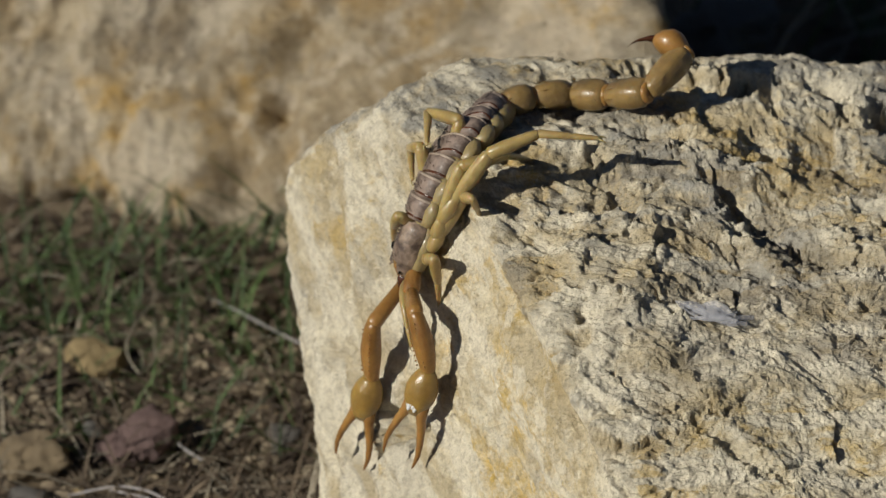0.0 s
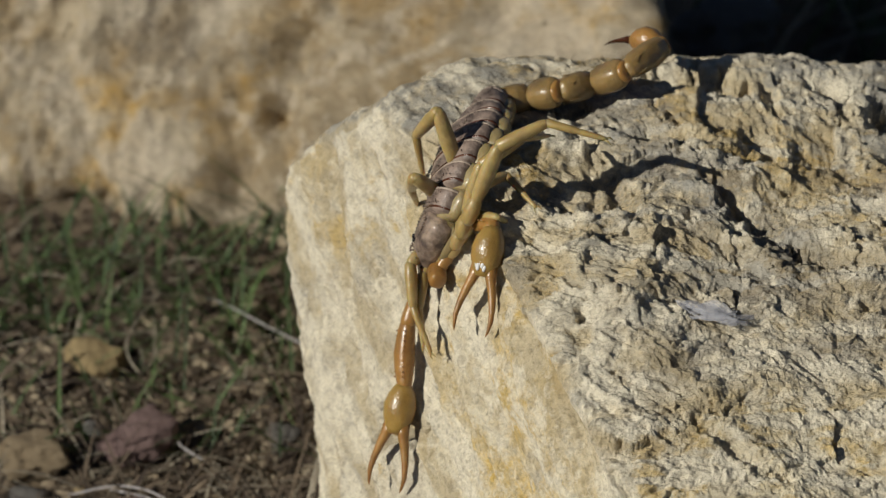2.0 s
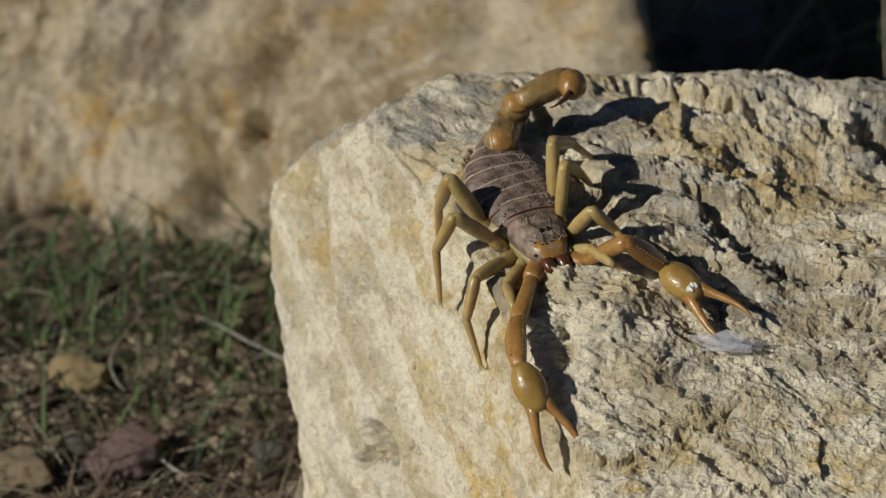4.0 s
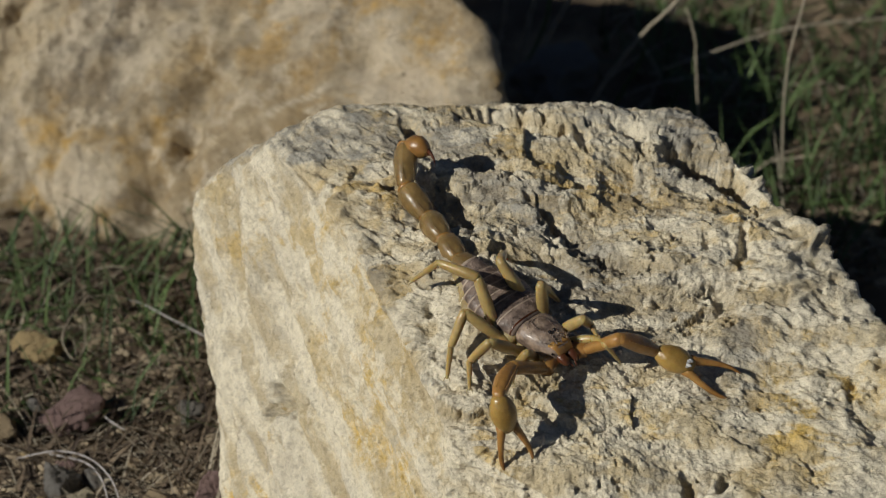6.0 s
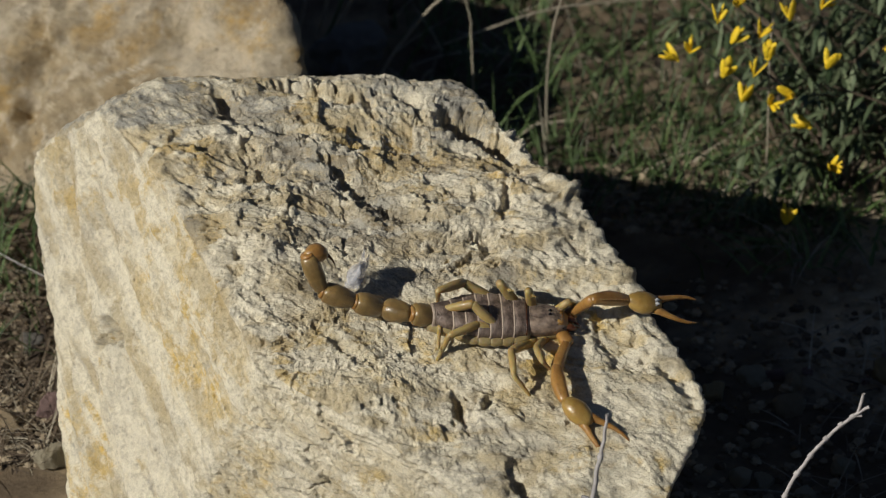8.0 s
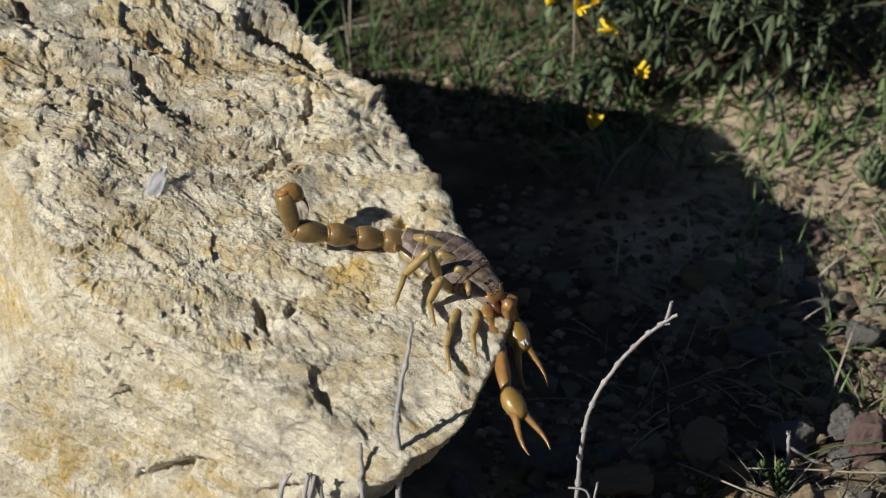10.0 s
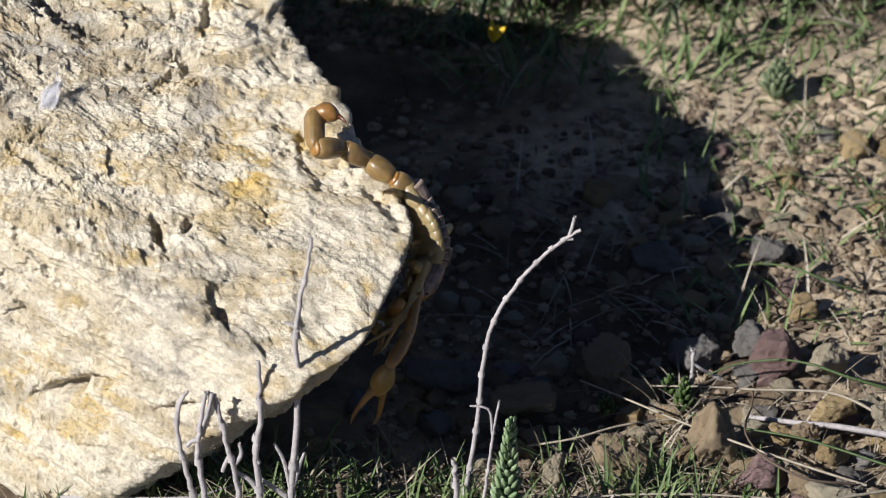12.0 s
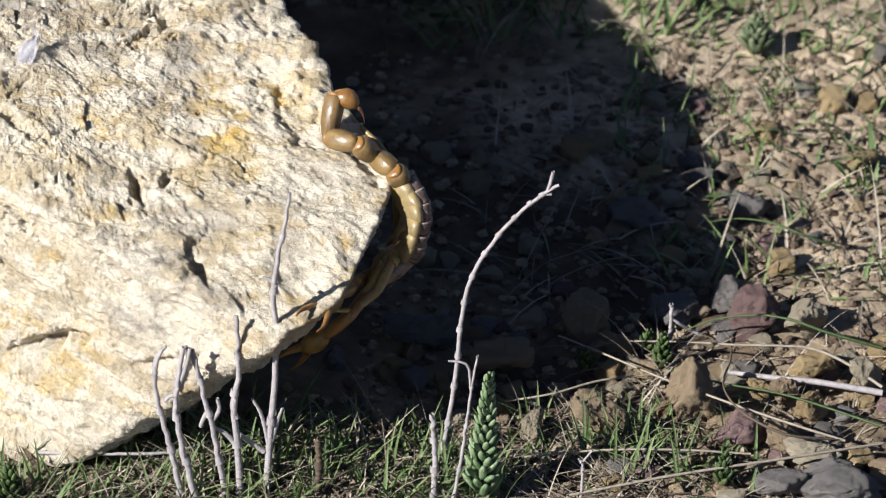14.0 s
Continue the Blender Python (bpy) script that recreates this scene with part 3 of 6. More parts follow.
        part("side_membrane", loft([(1.1, w * 1.0, 1.8, 0, -0.7), (0.2, w * 1.12, 2.0, 0, -0.8), (-0.5 * long, 0.5 * (w + wn) * 1.19, 2.25, 0, -0.85), (-0.95 * long, wn * 1.12, 2.0, 0, -0.8), (-1.25 * long, wn * 0.98, 1.8, 0, -0.7)], 20, 2.0), MEMBRANE, plate, "pale yellow-green soft flank")
    # tail
    tw = [2.15, 2.1, 2.1, 2.05, 1.9]
    for i, length in enumerate(TAIL_LEN):
        w = tw[i]
        bm = loft([(0, w * 0.56, w * 0.52, 0, 0), (0.08 * length, w * 0.78, w * 0.75, 0, 0), (0.35 * length, w * 1.04, w * 1.0, 0, 0), (0.65 * length, w * 1.12, w * 1.08, 0, 0),
                   (0.9 * length, w * 0.98, w * 0.96, 0, 0), (length, w * 0.70, w * 0.68, 0, 0)], 16, 2.7)
        for y, z in ((0.55, 0.93), (-0.55, 0.93), (0.98, 0.3), (-0.98, 0.3), (0.6, -0.9), (-0.6, -0.9)):
            n = int(length * 2)
            bm = join(bm, *[ball((length * (0.1 + 0.82 * k / n), y * w, z * w), (0.16, 0.09, 0.09), 4, 5) for k in range(n)])
        RIG[f"tail{i}"] = part("tail_segment", bm, TAIL, scorpion, "keeled olive-amber tail segment")
        part("joint_ring", loft([(length - 0.35, w * 0.78, w * 0.76, 0, 0), (length + 0.15, w * 0.8, w * 0.78, 0, 0), (length + 0.5, w * 0.62, w * 0.6, 0, 0)], 14), AMBER, RIG[f"tail{i}"], "reddish joint ring")
    bm = loft([(-0.4, 0.7, 0.7, 0, 0), (0.5, 1.5, 1.4, 0, 0), (1.8, 2.25, 2.1, 0, -0.1), (3.2, 2.3, 2.1, 0, -0.1), (4.4, 1.7, 1.5, 0, 0.1), (5.2, 0.8, 0.75, 0, 0.4)], 16, 2.0)
    RIG["bulb"] = part("venom_bulb", bm, AMBER, scorpion, "glossy amber venom bulb")
    part("sting", loft([(4.9, 0.75, 0.7, 0, 0.4), (6.0, 0.48, 0.48, 0, 1.0), (7.0, 0.3, 0.3, 0, 2.0), (7.6, 0.18, 0.18, 0, 3.0), (7.8, 0.04, 0.04, 0, 3.9)], 10, 2.0), DARK, RIG["bulb"], "dark curved sting")
    # claw arms: +1 is the scorpion's left
    for s, tag in ((-1, "A"), (1, "B")):
        RIG["hip" + tag] = part("claw_arm_base", segment(3.6, 1.3, 1.5, 1.35, 0.9, False), AMBER, scorpion)
        RIG["femur" + tag] = part("claw_arm_femur", segment(FEMUR, 1.0, 1.2, 1.3), AMBER, scorpion, "amber upper claw arm")
        RIG["patella" + tag] = part("claw_arm_patella", segment(PATELLA, 1.25, 1.65, 1.2, 0.9, True, 0.4 * s), AMBER, scorpion, "reddish amber middle of the claw arm")
        palm = loft([(-0.2, 0.9, 0.9, 0, 0), (0.5, 1.5, 1.4, 0, 0), (1.8, 2.15, 1.9, 0, 0), (3.4, 2.5, 2.2, 0, 0), (5.0, 2.3, 2.0, 0, 0), (6.4, 1.75, 1.5, 0, 0), (7.4, 1.2, 1.0, 0, 0)], 16, 2.1)
        RIG["palm" + tag] = part("claw_palm", palm, CLAW, scorpion, "bulbous yellow-amber claw palm")
        if s > 0:
            crust = join(*[ball((5.6 + 0.5 * math.sin(k * 2.1), -0.7 + 0.32 * k, 1.62 - 0.05 * (k - 2) ** 2), (0.75, 0.34, 0.22), 6, 8) for k in range(5)])
            part("crust", crust, CRUST, RIG["palm" + tag], "dry white crust on the claw")
        for side, name in ((1, "fixed_finger"), (-1, "movable_finger")):
            o = side * 1.15
            bm = loft([(5.6, 1.15, 1.1, o * 0.8, 0), (7.4, 0.88, 0.85, o * 1.15, 0), (9.4, 0.68, 0.66, o * 1.75, 0), (11.6, 0.52, 0.52, o * 2.25, 0.05), (13.6, 0.38, 0.38, o * 2.5, 0.1), (15.3, 0.2, 0.2, o * 2.35, 0.1), (15.9, 0.05, 0.05, o * 2.2, 0.1)], 10, 2.0)
            part(name, bm, AMBER, RIG["palm" + tag], "slender amber claw finger")
        for i, (a, b, c) in enumerate(LEGS):
            k = 0.86 + 0.06 * i
            thigh = loft([(-0.5, 0.5, 0.5, 0, 0), (0, 0.95, 1.0, 0, 0), (0.14 * a, 1.15, 1.2, 0, 0), (0.26 * a, 0.95, 1.0, 0, 0), (0.30 * a, 0.72, 0.8, 0, 0), (0.36 * a, 0.9, 1.05, 0, 0),
                          (0.62 * a, 1.0, 1.2, 0, 0), (0.86 * a, 0.9, 1.05, 0, 0), (0.97 * a, 0.82, 0.92, 0, 0), (a + 0.4, 0.45, 0.5, 0, 0)], 12)
            thigh.transform(Matrix.Diagonal((1, k, k, 1)))
            RIG[f"leg{i}a{tag}"] = part("leg_femur", thigh, LEG, scorpion, "pale amber upper leg")
            shin = loft([(-0.45, 0.45, 0.5, 0, 0), (0.1, 0.84, 0.92, 0, 0), (0.3 * b, 0.92, 1.02, 0, 0), (0.7 * b, 0.8, 0.9, 0, 0), (0.95 * b, 0.66, 0.7, 0, 0), (b + 0.3, 0.4, 0.42, 0, 0)], 12)
            shin.transform(Matrix.Diagonal((1, k, k, 1)))
            RIG[f"leg{i}b{tag}"] = part("leg_tibia", shin, LEG, scorpion, "pale amber middle leg")
            foot = join(loft([(-0.3, 0.4, 0.4, 0, 0), (0.1, 0.62, 0.62, 0, 0), (c * 0.45, 0.52, 0.52, 0, 0), (c * 0.52, 0.40, 0.40, 0, 0), (c * 0.56, 0.46, 0.46, 0, 0), (c * 0.9, 0.34, 0.34, 0, 0), (c * 0.98, 0.2, 0.2, 0, 0)], 10),
                        *[loft([(c * 0.93, 0.16, 0.16, y * 0.15, 0), (c, 0.12, 0.12, y * 0.5, 0), (c + 0.5, 0.04, 0.04, y * 0.6, -0.3)], 5) for y in (-1, 1)])
            foot.transform(Matrix.Diagonal((1, k, k, 1)))
            RIG[f"leg{i}c{tag}"] = part("leg_tarsus", foot, LEG, scorpion, "thin translucent foot with two claws")


build_scorpion()


# ---- plants, stones and litter on the soil ----
def leafy(name, a, b, rough_=0.6, scale=60):
    m, t, s = material(name, rough_)
    v = coords(t)
    geo = t.nodes.new("ShaderNodeNewGeometry")
    col = mix(t, geo.outputs["Random Per Island"], a, b)
    col = mix(t, 0.6, col, ramp(t, grain(t, v, scale * 10, 4), [(0.3, (0.6, 0.6, 0.6)), (0.7, (1.2, 1.2, 1.2))]), "MULTIPLY")
    t.links.new(col, s.inputs["Base Color"])
    bump(t, s, (grain(t, v, 1800, 4, 0.65), 0.7, 0.0004))
    return m


GRASS = leafy("green_grass", (0.022, 0.045, 0.010), (0.10, 0.155, 0.045), 0.5)
FRESH = leafy("fresh_grass", (0.06, 0.11, 0.026), (0.19, 0.25, 0.09), 0.5)
STRAW = leafy("dry_straw", (0.18, 0.15, 0.105), (0.50, 0.44, 0.335), 0.7)
GREY_STEM = leafy("grey_bark", (0.33, 0.305, 0.30), (0.50, 0.465, 0.45), 0.85)
SILVER_LEAF = leafy("silver_green_leaf", (0.14, 0.22, 0.10), (0.27, 0.36, 0.19), 0.6)
SHRUB_LEAF = leafy("grey_green_leaf", (0.045, 0.075, 0.03), (0.20, 0.24, 0.13), 0.6)
PETAL = leafy("yellow_petal", (0.75, 0.50, 0.01), (0.90, 0.66, 0.03), 0.5)
LITTER = leafy("brown_litter", (0.045, 0.03, 0.02), (0.20, 0.15, 0.10), 0.85)
BARK = leafy("brown_bark", (0.07, 0.05, 0.035), (0.16, 0.12, 0.08), 0.85)
WEB = leafy("white_web", (0.62, 0.62, 0.66), (0.72, 0.72, 0.76), 0.6)
WEB.node_tree.nodes["Principled BSDF"].inputs["Alpha"].default_value = 0.26


def tubes(name, lines, mat, sides=5):
    """Tapered round stems: each line is (points, radius at the foot, radius at the tip), metres."""
    pts, quads = [], []
    for path, r0, r1 in lines:
        path = np.asarray(path, float)
        n = len(path)
        tang = np.gradient(path, axis=0)
        tang /= np.linalg.norm(tang, axis=1)[:, None] + 1e-12
        side = np.cross(tang, (0.31, 0.87, 0.38))
        side /= np.linalg.norm(side, axis=1)[:, None] + 1e-12
        other = np.cross(tang, side)
        at = len(pts)
        for i in range(n):
            r = r0 + (r1 - r0) * i / (n - 1)
            for k in range(sides):
                a = 2 * math.pi * k / sides
                pts.append(path[i] + r * (math.cos(a) * side[i] + math.sin(a) * other[i]))
        for i in range(n - 1):
            for k in range(sides):
                quads.append((at + i * sides + k, at + i * sides + (k + 1) % sides, at + (i + 1) * sides + (k + 1) % sides, at + (i + 1) * sides + k))
        quads.append((at, at, at + 1, at + 2))
    quads = [q for q in quads if len(set(q)) == 4]
    return mesh_of(name, np.array(pts), np.array(quads), mat)


def smooth_line(points, n=14):
    """A rounded line through the points."""
    p = np.asarray(points, float)
    u = np.linspace(0, len(p) - 1, n)
    out = []
    for x in u:
        i = min(int(x), len(p) - 2)
        f = x - i
        a, b, c, d = p[max(i - 1, 0)], p[i], p[i + 1], p[min(i + 2, len(p) - 1)]
        out.append(0.5 * (2 * b + (c - a) * f + (2 * a - 5 * b + 4 * c - d) * f ** 2 + (3 * b - a - 3 * c + d) * f ** 3))
    return np.array(out)


def blades(name, roots, lengths, widths, lean, mat, seed, curl=0.6):
    """Grass: bent, folded, tapering blades; roots n x 3, metres."""
    rnd = np.random.RandomState(seed)
    n, k = len(roots), 6
    turn = rnd.uniform(0, 2 * math.pi, n)
    out = np.stack([np.cos(turn), np.sin(turn), np.zeros(n)], -1)
    side = np.stack([-np.sin(turn), np.cos(turn), np.zeros(n)], -1)
    tilt = np.clip(rnd.normal(lean, 0.3, n), 0.02, 1.5)
    bend = curl * rnd.uniform(0.3, 1.6, n)
    pts = np.zeros((n, k, 3, 3))
    pos = np.array(roots, float)
    for j in range(k):
        f = j / (k - 1)
        w = widths * (1 - f ** 1.6) * 0.5 + widths * 0.04
        a = tilt + bend * f
        ahead = out * np.sin(a)[:, None] + np.array((0, 0, 1.0)) * np.cos(a)[:, None]
        fold = np.cross(side, ahead)
        pts[:, j, 0] = pos - side * w[:, None]
        pts[:, j, 1] = pos + fold * (w * 0.5)[:, None]
        pts[:, j, 2] = pos + side * w[:, None]
        pos = pos + ahead * (lengths / (k - 1))[:, None]
    i = np.arange(n * k * 3).reshape(n, k, 3)
    q = np.concatenate([np.stack([i[:, :-1, c], i[:, :-1, c + 1], i[:, 1:, c + 1], i[:, 1:, c]], -1).reshape(-1, 4) for c in (0, 1)])
    return mesh_of(name, pts.reshape(-1, 3), q, mat)


def soil_z(x, y):
    p = np.stack([x, y, np.zeros(len(x))], -1)
    return np.clip(1.2 - np.hypot(x, y), 0, 1) * 0.004 * rough(p, 14, 6, 0.55, 31) - 0.001


def free_of_rocks(p):
    """Which of the points (metres) lie clear of both big rocks."""
    keep = []
    for q in p / MM:
        keep.append(all(b.inside(np.array((q[0], q[1], 4.0)))[0] < 1.0 for b in (FRONT, BACK)))
    return np.array(keep, bool)


def scatter(boxes, seed):
    """Points on the soil inside sheet boxes (x0, y0, x1, y1, count)."""
    rnd = np.random.RandomState(seed)
    out = []
    for x0, y0, x1, y1, n in boxes:
        for _ in range(n):
            g = ground_at(*sheet(rnd.uniform(x0, x1), rnd.uniform(y0, y1)))
            out.append((g.x, g.y))
    out = np.array(out)
    p = np.stack([out[:, 0], out[:, 1], soil_z(out[:, 0], out[:, 1])], -1)
    return p[free_of_rocks(p)]


def grow(name, boxes, seed, long, wide, lean, mat, label, curl=0.6, category="grass"):
    p = scatter(boxes, seed)
    rnd = np.random.RandomState(seed + 1)
    clump = 0.6 + 0.7 * np.clip(waves(p, 45, seed) + 0.3, 0, 1)
    lengths = rnd.uniform(*long, len(p)) * clump * MM
    ob = new(name, blades(name, p, lengths, rnd.uniform(*wide, len(p)) * MM, lean, mat, seed + 2, curl))
    return tagged(ob, label, category, kind="stuff")


grow("grass", [(-150, 420, 380, 560, 300), (-100, 540, 380, 720, 150)], 11, (6, 22), (0.35, 0.8), 0.75, GRASS, "short dark green grass on stony soil")
grow("grass", [(950, -80, 1650, 160, 500), (1050, 150, 1750, 480, 1000)], 13, (7, 24), (0.4, 0.95), 0.65, GRASS, "green grass tufts behind the limestone block")
grow("grass", [(840, 1240, 1720, 1360, 480), (1050, 1190, 1950, 1300, 230), (1880, 1180, 2150, 1340, 140)], 17, (6, 17), (0.5, 1.0), 0.6, FRESH, "green grass tufts in front of the block")
grow("grass", [(1500, 330, 2420, 560, 620), (1900, 520, 2420, 1000, 220), (2050, 480, 2420, 800, 60)], 19, (5, 16), (0.5, 1.3), 0.8, FRESH, "low green weeds on pale soil")
grow("dry_grass", [(-150, 380, 400, 900, 420), (100, 700, 400, 900, 300)], 23, (7, 24), (0.2, 0.5), 1.25, STRAW, "tangled dry grey-brown grass litter", 0.9)
grow("dead_stalks", [(-150, 380, 400, 900, 700), (60, 640, 400, 900, 500)], 25, (6, 20), (0.3, 0.7), 1.2, LITTER, "brown dead stalks matted on the soil", 0.9, "litter")
grow("dry_grass", [(840, 1200, 2000, 1360, 1300), (1900, 1060, 2420, 1340, 500)], 29, (6, 22), (0.2, 0.5), 1.15, STRAW, "bleached dry grass stalks in a tangle", 0.8)
grow("dry_grass", [(900, -60, 1750, 480, 280), (1650, 380, 2420, 1000, 420)], 31, (7, 26), (0.3, 0.7), 1.15, STRAW, "dry straw among the green grass", 0.7)


grow("dead_leaves", [(-150, 380, 400, 900, 1300), (-150, 600, 400, 900, 500), (900, -60, 1750, 480, 500), (1700, 400, 2420, 1000, 300), (840, 1200, 2000, 1360, 500)], 37, (4, 12), (0.5, 1.6), 1.3, LITTER, "brown dead leaves and plant litter", 0.9, "litter")


def stone_mat(name, a, b):
    m, t, s = material(name, 0.9)
    v = coords(t)
    info = t.nodes.new("ShaderNodeObjectInfo")
    g = grain(t, v, 90, 6, 0.65)
    f = grain(t, v, 600, 6, 0.7)
    col = mix(t, ramp(t, g, [(0.35, (0, 0, 0)), (0.65, (1, 1, 1))]), a, b)
    col = mix(t, info.outputs["Random"], col, mix(t, 1.0, col, (0.72, 0.70, 0.68), "MULTIPLY"))
    col = mix(t, 0.6, col, ramp(t, f, [(0.3, (0.55, 0.55, 0.55)), (0.7, (1.15, 1.15, 1.15))]), "MULTIPLY")
    t.links.new(col, s.inputs["Base Color"])
    bump(t, s, (g, 0.6, 0.002), (f, 0.6, 0.0006))
    return m


TAN = stone_mat("tan_stone", (0.34, 0.25, 0.145), (0.56, 0.44, 0.28))
GREY = stone_mat("grey_stone", (0.17, 0.16, 0.15), (0.36, 0.335, 0.30))
RED = stone_mat("red_stone", (0.24, 0.15, 0.14), (0.38, 0.26, 0.235))
OCHRE = stone_mat("ochre_stone", (0.44, 0.31, 0.14), (0.58, 0.45, 0.24))
PALE = stone_mat("pale_stone", (0.46, 0.40, 0.28), (0.60, 0.53, 0.38))


def stone_mesh(name, mat, seed, n=22, power=18):
    rnd = np.random.RandomState(seed)
    normals = rnd.normal(size=(11, 3))
    normals /= np.linalg.norm(normals, axis=1)[:, None]
    b = Block((0, 0, 0), [(*v, d) for v, d in zip(normals, rnd.uniform(0.62, 1.0, 11))] + [(1, 0, 0, 1.1), (-1, 0, 0, 1.1), (0, 1, 0, 1.1), (0, -1, 0, 1.1), (0, 0, 1, 1), (0, 0, -1, 1)], power)
    dirs, quads = cube_ball(n)
    p, nn = b.surface(dirs)
    p = p + nn * (0.15 * rough(p, 1.7, 5, 0.6, seed))[:, None]
    return mesh_of(name, p / np.abs(p).max(0), quads, mat)


def stone(x, y, w, h, mat, seed, label, turn=0, high=0.5):
    """A stone lying on the soil at a sheet place, w by h units as seen."""
    g = ground_at(*sheet(x, y + h * 0.3))
    ob = new("stone", stone_mesh("stone", mat, seed))
    rx = w * 0.5 * UNIT * MM * 1.06
    rz = h * high * UNIT * MM
    ob.location = (g.x, g.y, rz * 0.55)
    ob.rotation_euler = (0.1 * math.sin(seed), 0.12 * math.cos(seed), radians(turn))
    ob.scale = (rx, rx * 0.8, rz)
    return tagged(ob, label, "stone", "stones on the soil")


stone(95, 582, 84, 50, OCHRE, 1, "pale yellow stone lying in the grass", 20)
stone(150, 685, 96, 72, RED, 2, "rounded pinkish grey stone on the soil", 40)
stone(15, 700, 90, 64, TAN, 3, "tan stone on dry soil", 10)
stone(125, 782, 68, 76, GREY, 4, "angular olive-grey stone on the soil", 60)
stone(158, 815, 46, 62, PALE, 5, "small pale grey stone on soil", 15)
stone(15, 840, 80, 70, TAN, 6, "dark brown stone in its own shade", 30)
stone(362, 800, 60, 84, RED, 7, "pinkish grey stone wedged beside the block", 0)
stone(180, 885, 80, 50, GREY, 8, "flat grey stone on dry soil", 70)
stone(360, 880, 70, 60, PALE, 9, "pale stone beside the block", 10)
stone(2148, 1008, 104, 82, RED, 10, "dark red stone with a flat face", 10, 0.6)
stone(2236, 1020, 76, 82, PALE, 11, "yellowish stone beside a red one", 50)
stone(2032, 1148, 104, 116, TAN, 12, "upright tan stone among straw", 30, 0.6)
stone(1873, 1180, 100, 76, TAN, 13, "tan stone half covered by grass", 5)
stone(1761, 1203, 56, 62, PALE, 14, "small pale stone in the grass", 80)
stone(2153, 1148, 44, 44, OCHRE, 15, "small ochre pebble among straw", 0)
stone(2192, 1146, 48, 58, TAN, 16, "small tan pebble beside an ochre one", 20)
stone(2240, 1172, 60, 56, OCHRE, 17, "orange-tan pebble among straw", 45)
stone(2252, 1100, 86, 64, OCHRE, 18, "yellow-brown stone under dry stalks", 15)
stone(2340, 1120, 80, 78, PALE, 19, "pale beige stone among dry stalks", 60)
stone(2124, 1216, 84, 60, RED, 20, "pinkish grey flat stone under straw", 25)
stone(2195, 1226, 72, 50, TAN, 21, "tan stone under dry stalks", 75)
stone(2250, 1256, 96, 44, PALE, 22, "flat pale stone on dry soil", 5)
stone(2300, 1312, 160, 70, GREY, 23, "broad grey slab on the soil", 12)
stone(2200, 1304, 96, 56, GREY, 24, "grey stone beside a broad slab", 40)
stone(1873, 730, 84, 54, TAN, 25, "smooth tan stone in the shade", 30)
stone(2143, 830, 76, 56, GREY, 26, "bluish grey stone at the edge of the shade", 0)
stone(1940, 840, 96, 66, GREY, 27, "grey stone in deep shade", 25)
stone(1853, 1022, 96, 70, TAN, 28, "brown stone in deep shade", 65)
stone(2000, 1000, 90, 60, GREY, 29, "grey stone in deep shade", 45)
stone(2100, 980, 80, 50, GREY, 30, "grey stone in deep shade", 15)
stone(1560, 1040, 120, 80, GREY, 31, "rounded grey stone in deep shade", 35)
stone(1700, 1080, 110, 70, TAN, 32, "brown stone in deep shade", 5)
stone(880, 165, 150, 110, GREY, 33, "dark grey stone in the boulder's shade", 20)
stone(760, 5, 110, 50, TAN, 34, "tan stone behind the boulder", 20)
stone(1000, 0, 150, 50, TAN, 35, "tan stone in sunlit soil", 60)


def pebbles():
    """Small stones strewn over the open soil."""
    kinds = []
    for i, mat in enumerate((TAN, GREY, RED, OCHRE, PALE, TAN)):
        ob = new("pebble", stone_mesh("pebble", mat, 60 + i, 9))
        tagged(ob, "small angular pebble on dry soil", "pebble", "pebbles on the soil")
        kinds.append(ob)
    rnd = np.random.RandomState(8)
    p = scatter([(-150, 640, 330, 900, 22), (1500, 700, 2250, 1150, 80), (1900, 1050, 2420, 1340, 70), (1950, 560, 2420, 900, 30), (1400, 1000, 1900, 1200, 30)], 9)
    for i, q in enumerate(p[:290]):
        r = rnd.uniform(1.0, 3.6) * MM
        src = kinds[i % 6]
        m = pose(q[0], q[1], q[2] + r * 0.35, rnd.uniform(-15, 15), rnd.uniform(-15, 15), rnd.uniform(0, 360))
        ob = src if i < 6 else copy_thing(src, m)
        ob.matrix_basis = m
        ob.scale = (r * rnd.uniform(0.9, 1.4), r, r * rnd.uniform(0.6, 0.9))


pebbles()


def gravel():
    """Grit and crumbs of soil, too small to count."""
    dirs, quads = cube_ball(3)
    p = scatter([(-150, 520, 400, 900, 1500), (1450, 560, 2420, 1340, 2400), (800, 1150, 1900, 1340, 500), (1150, 370, 1750, 490, 700), (1950, 540, 2420, 900, 250)], 41)
    rnd = np.random.RandomState(42)
    pts, qs = [], []
    for i, q in enumerate(p):
        r = rnd.uniform(0.3, 1.3) * MM
        d = dirs * rnd.uniform(0.7, 1.25, (len(dirs), 1)) * (r * np.array((1.2, 1.0, 0.8)))
        pts.append(d + q + (0, 0, r * 0.3))
        qs.append(quads + i * len(dirs))
    ob = new("gravel", mesh_of("gravel", np.concatenate(pts), np.concatenate(qs), leafy("grit", (0.10, 0.07, 0.045), (0.42, 0.34, 0.23), 0.95), False))
    return tagged(ob, "crumbly grit and soil clods", "gravel", kind="stuff")


gravel()


def upright(x, y, foot):
    """The point over foot's upright plane (facing the viewer) on the line of sight through a sheet place."""
    d = slant(*sheet(x, y)) - EYE
    return np.array(EYE + d * ((foot.y - EYE.y) / d.y))


def stems_at(points):
    """World points of a stem drawn on the sheet, upright over the place of its first point on the soil."""
    foot = ground_at(*sheet(*points[0]))
    return [upright(x, y, foot) for x, y in points]


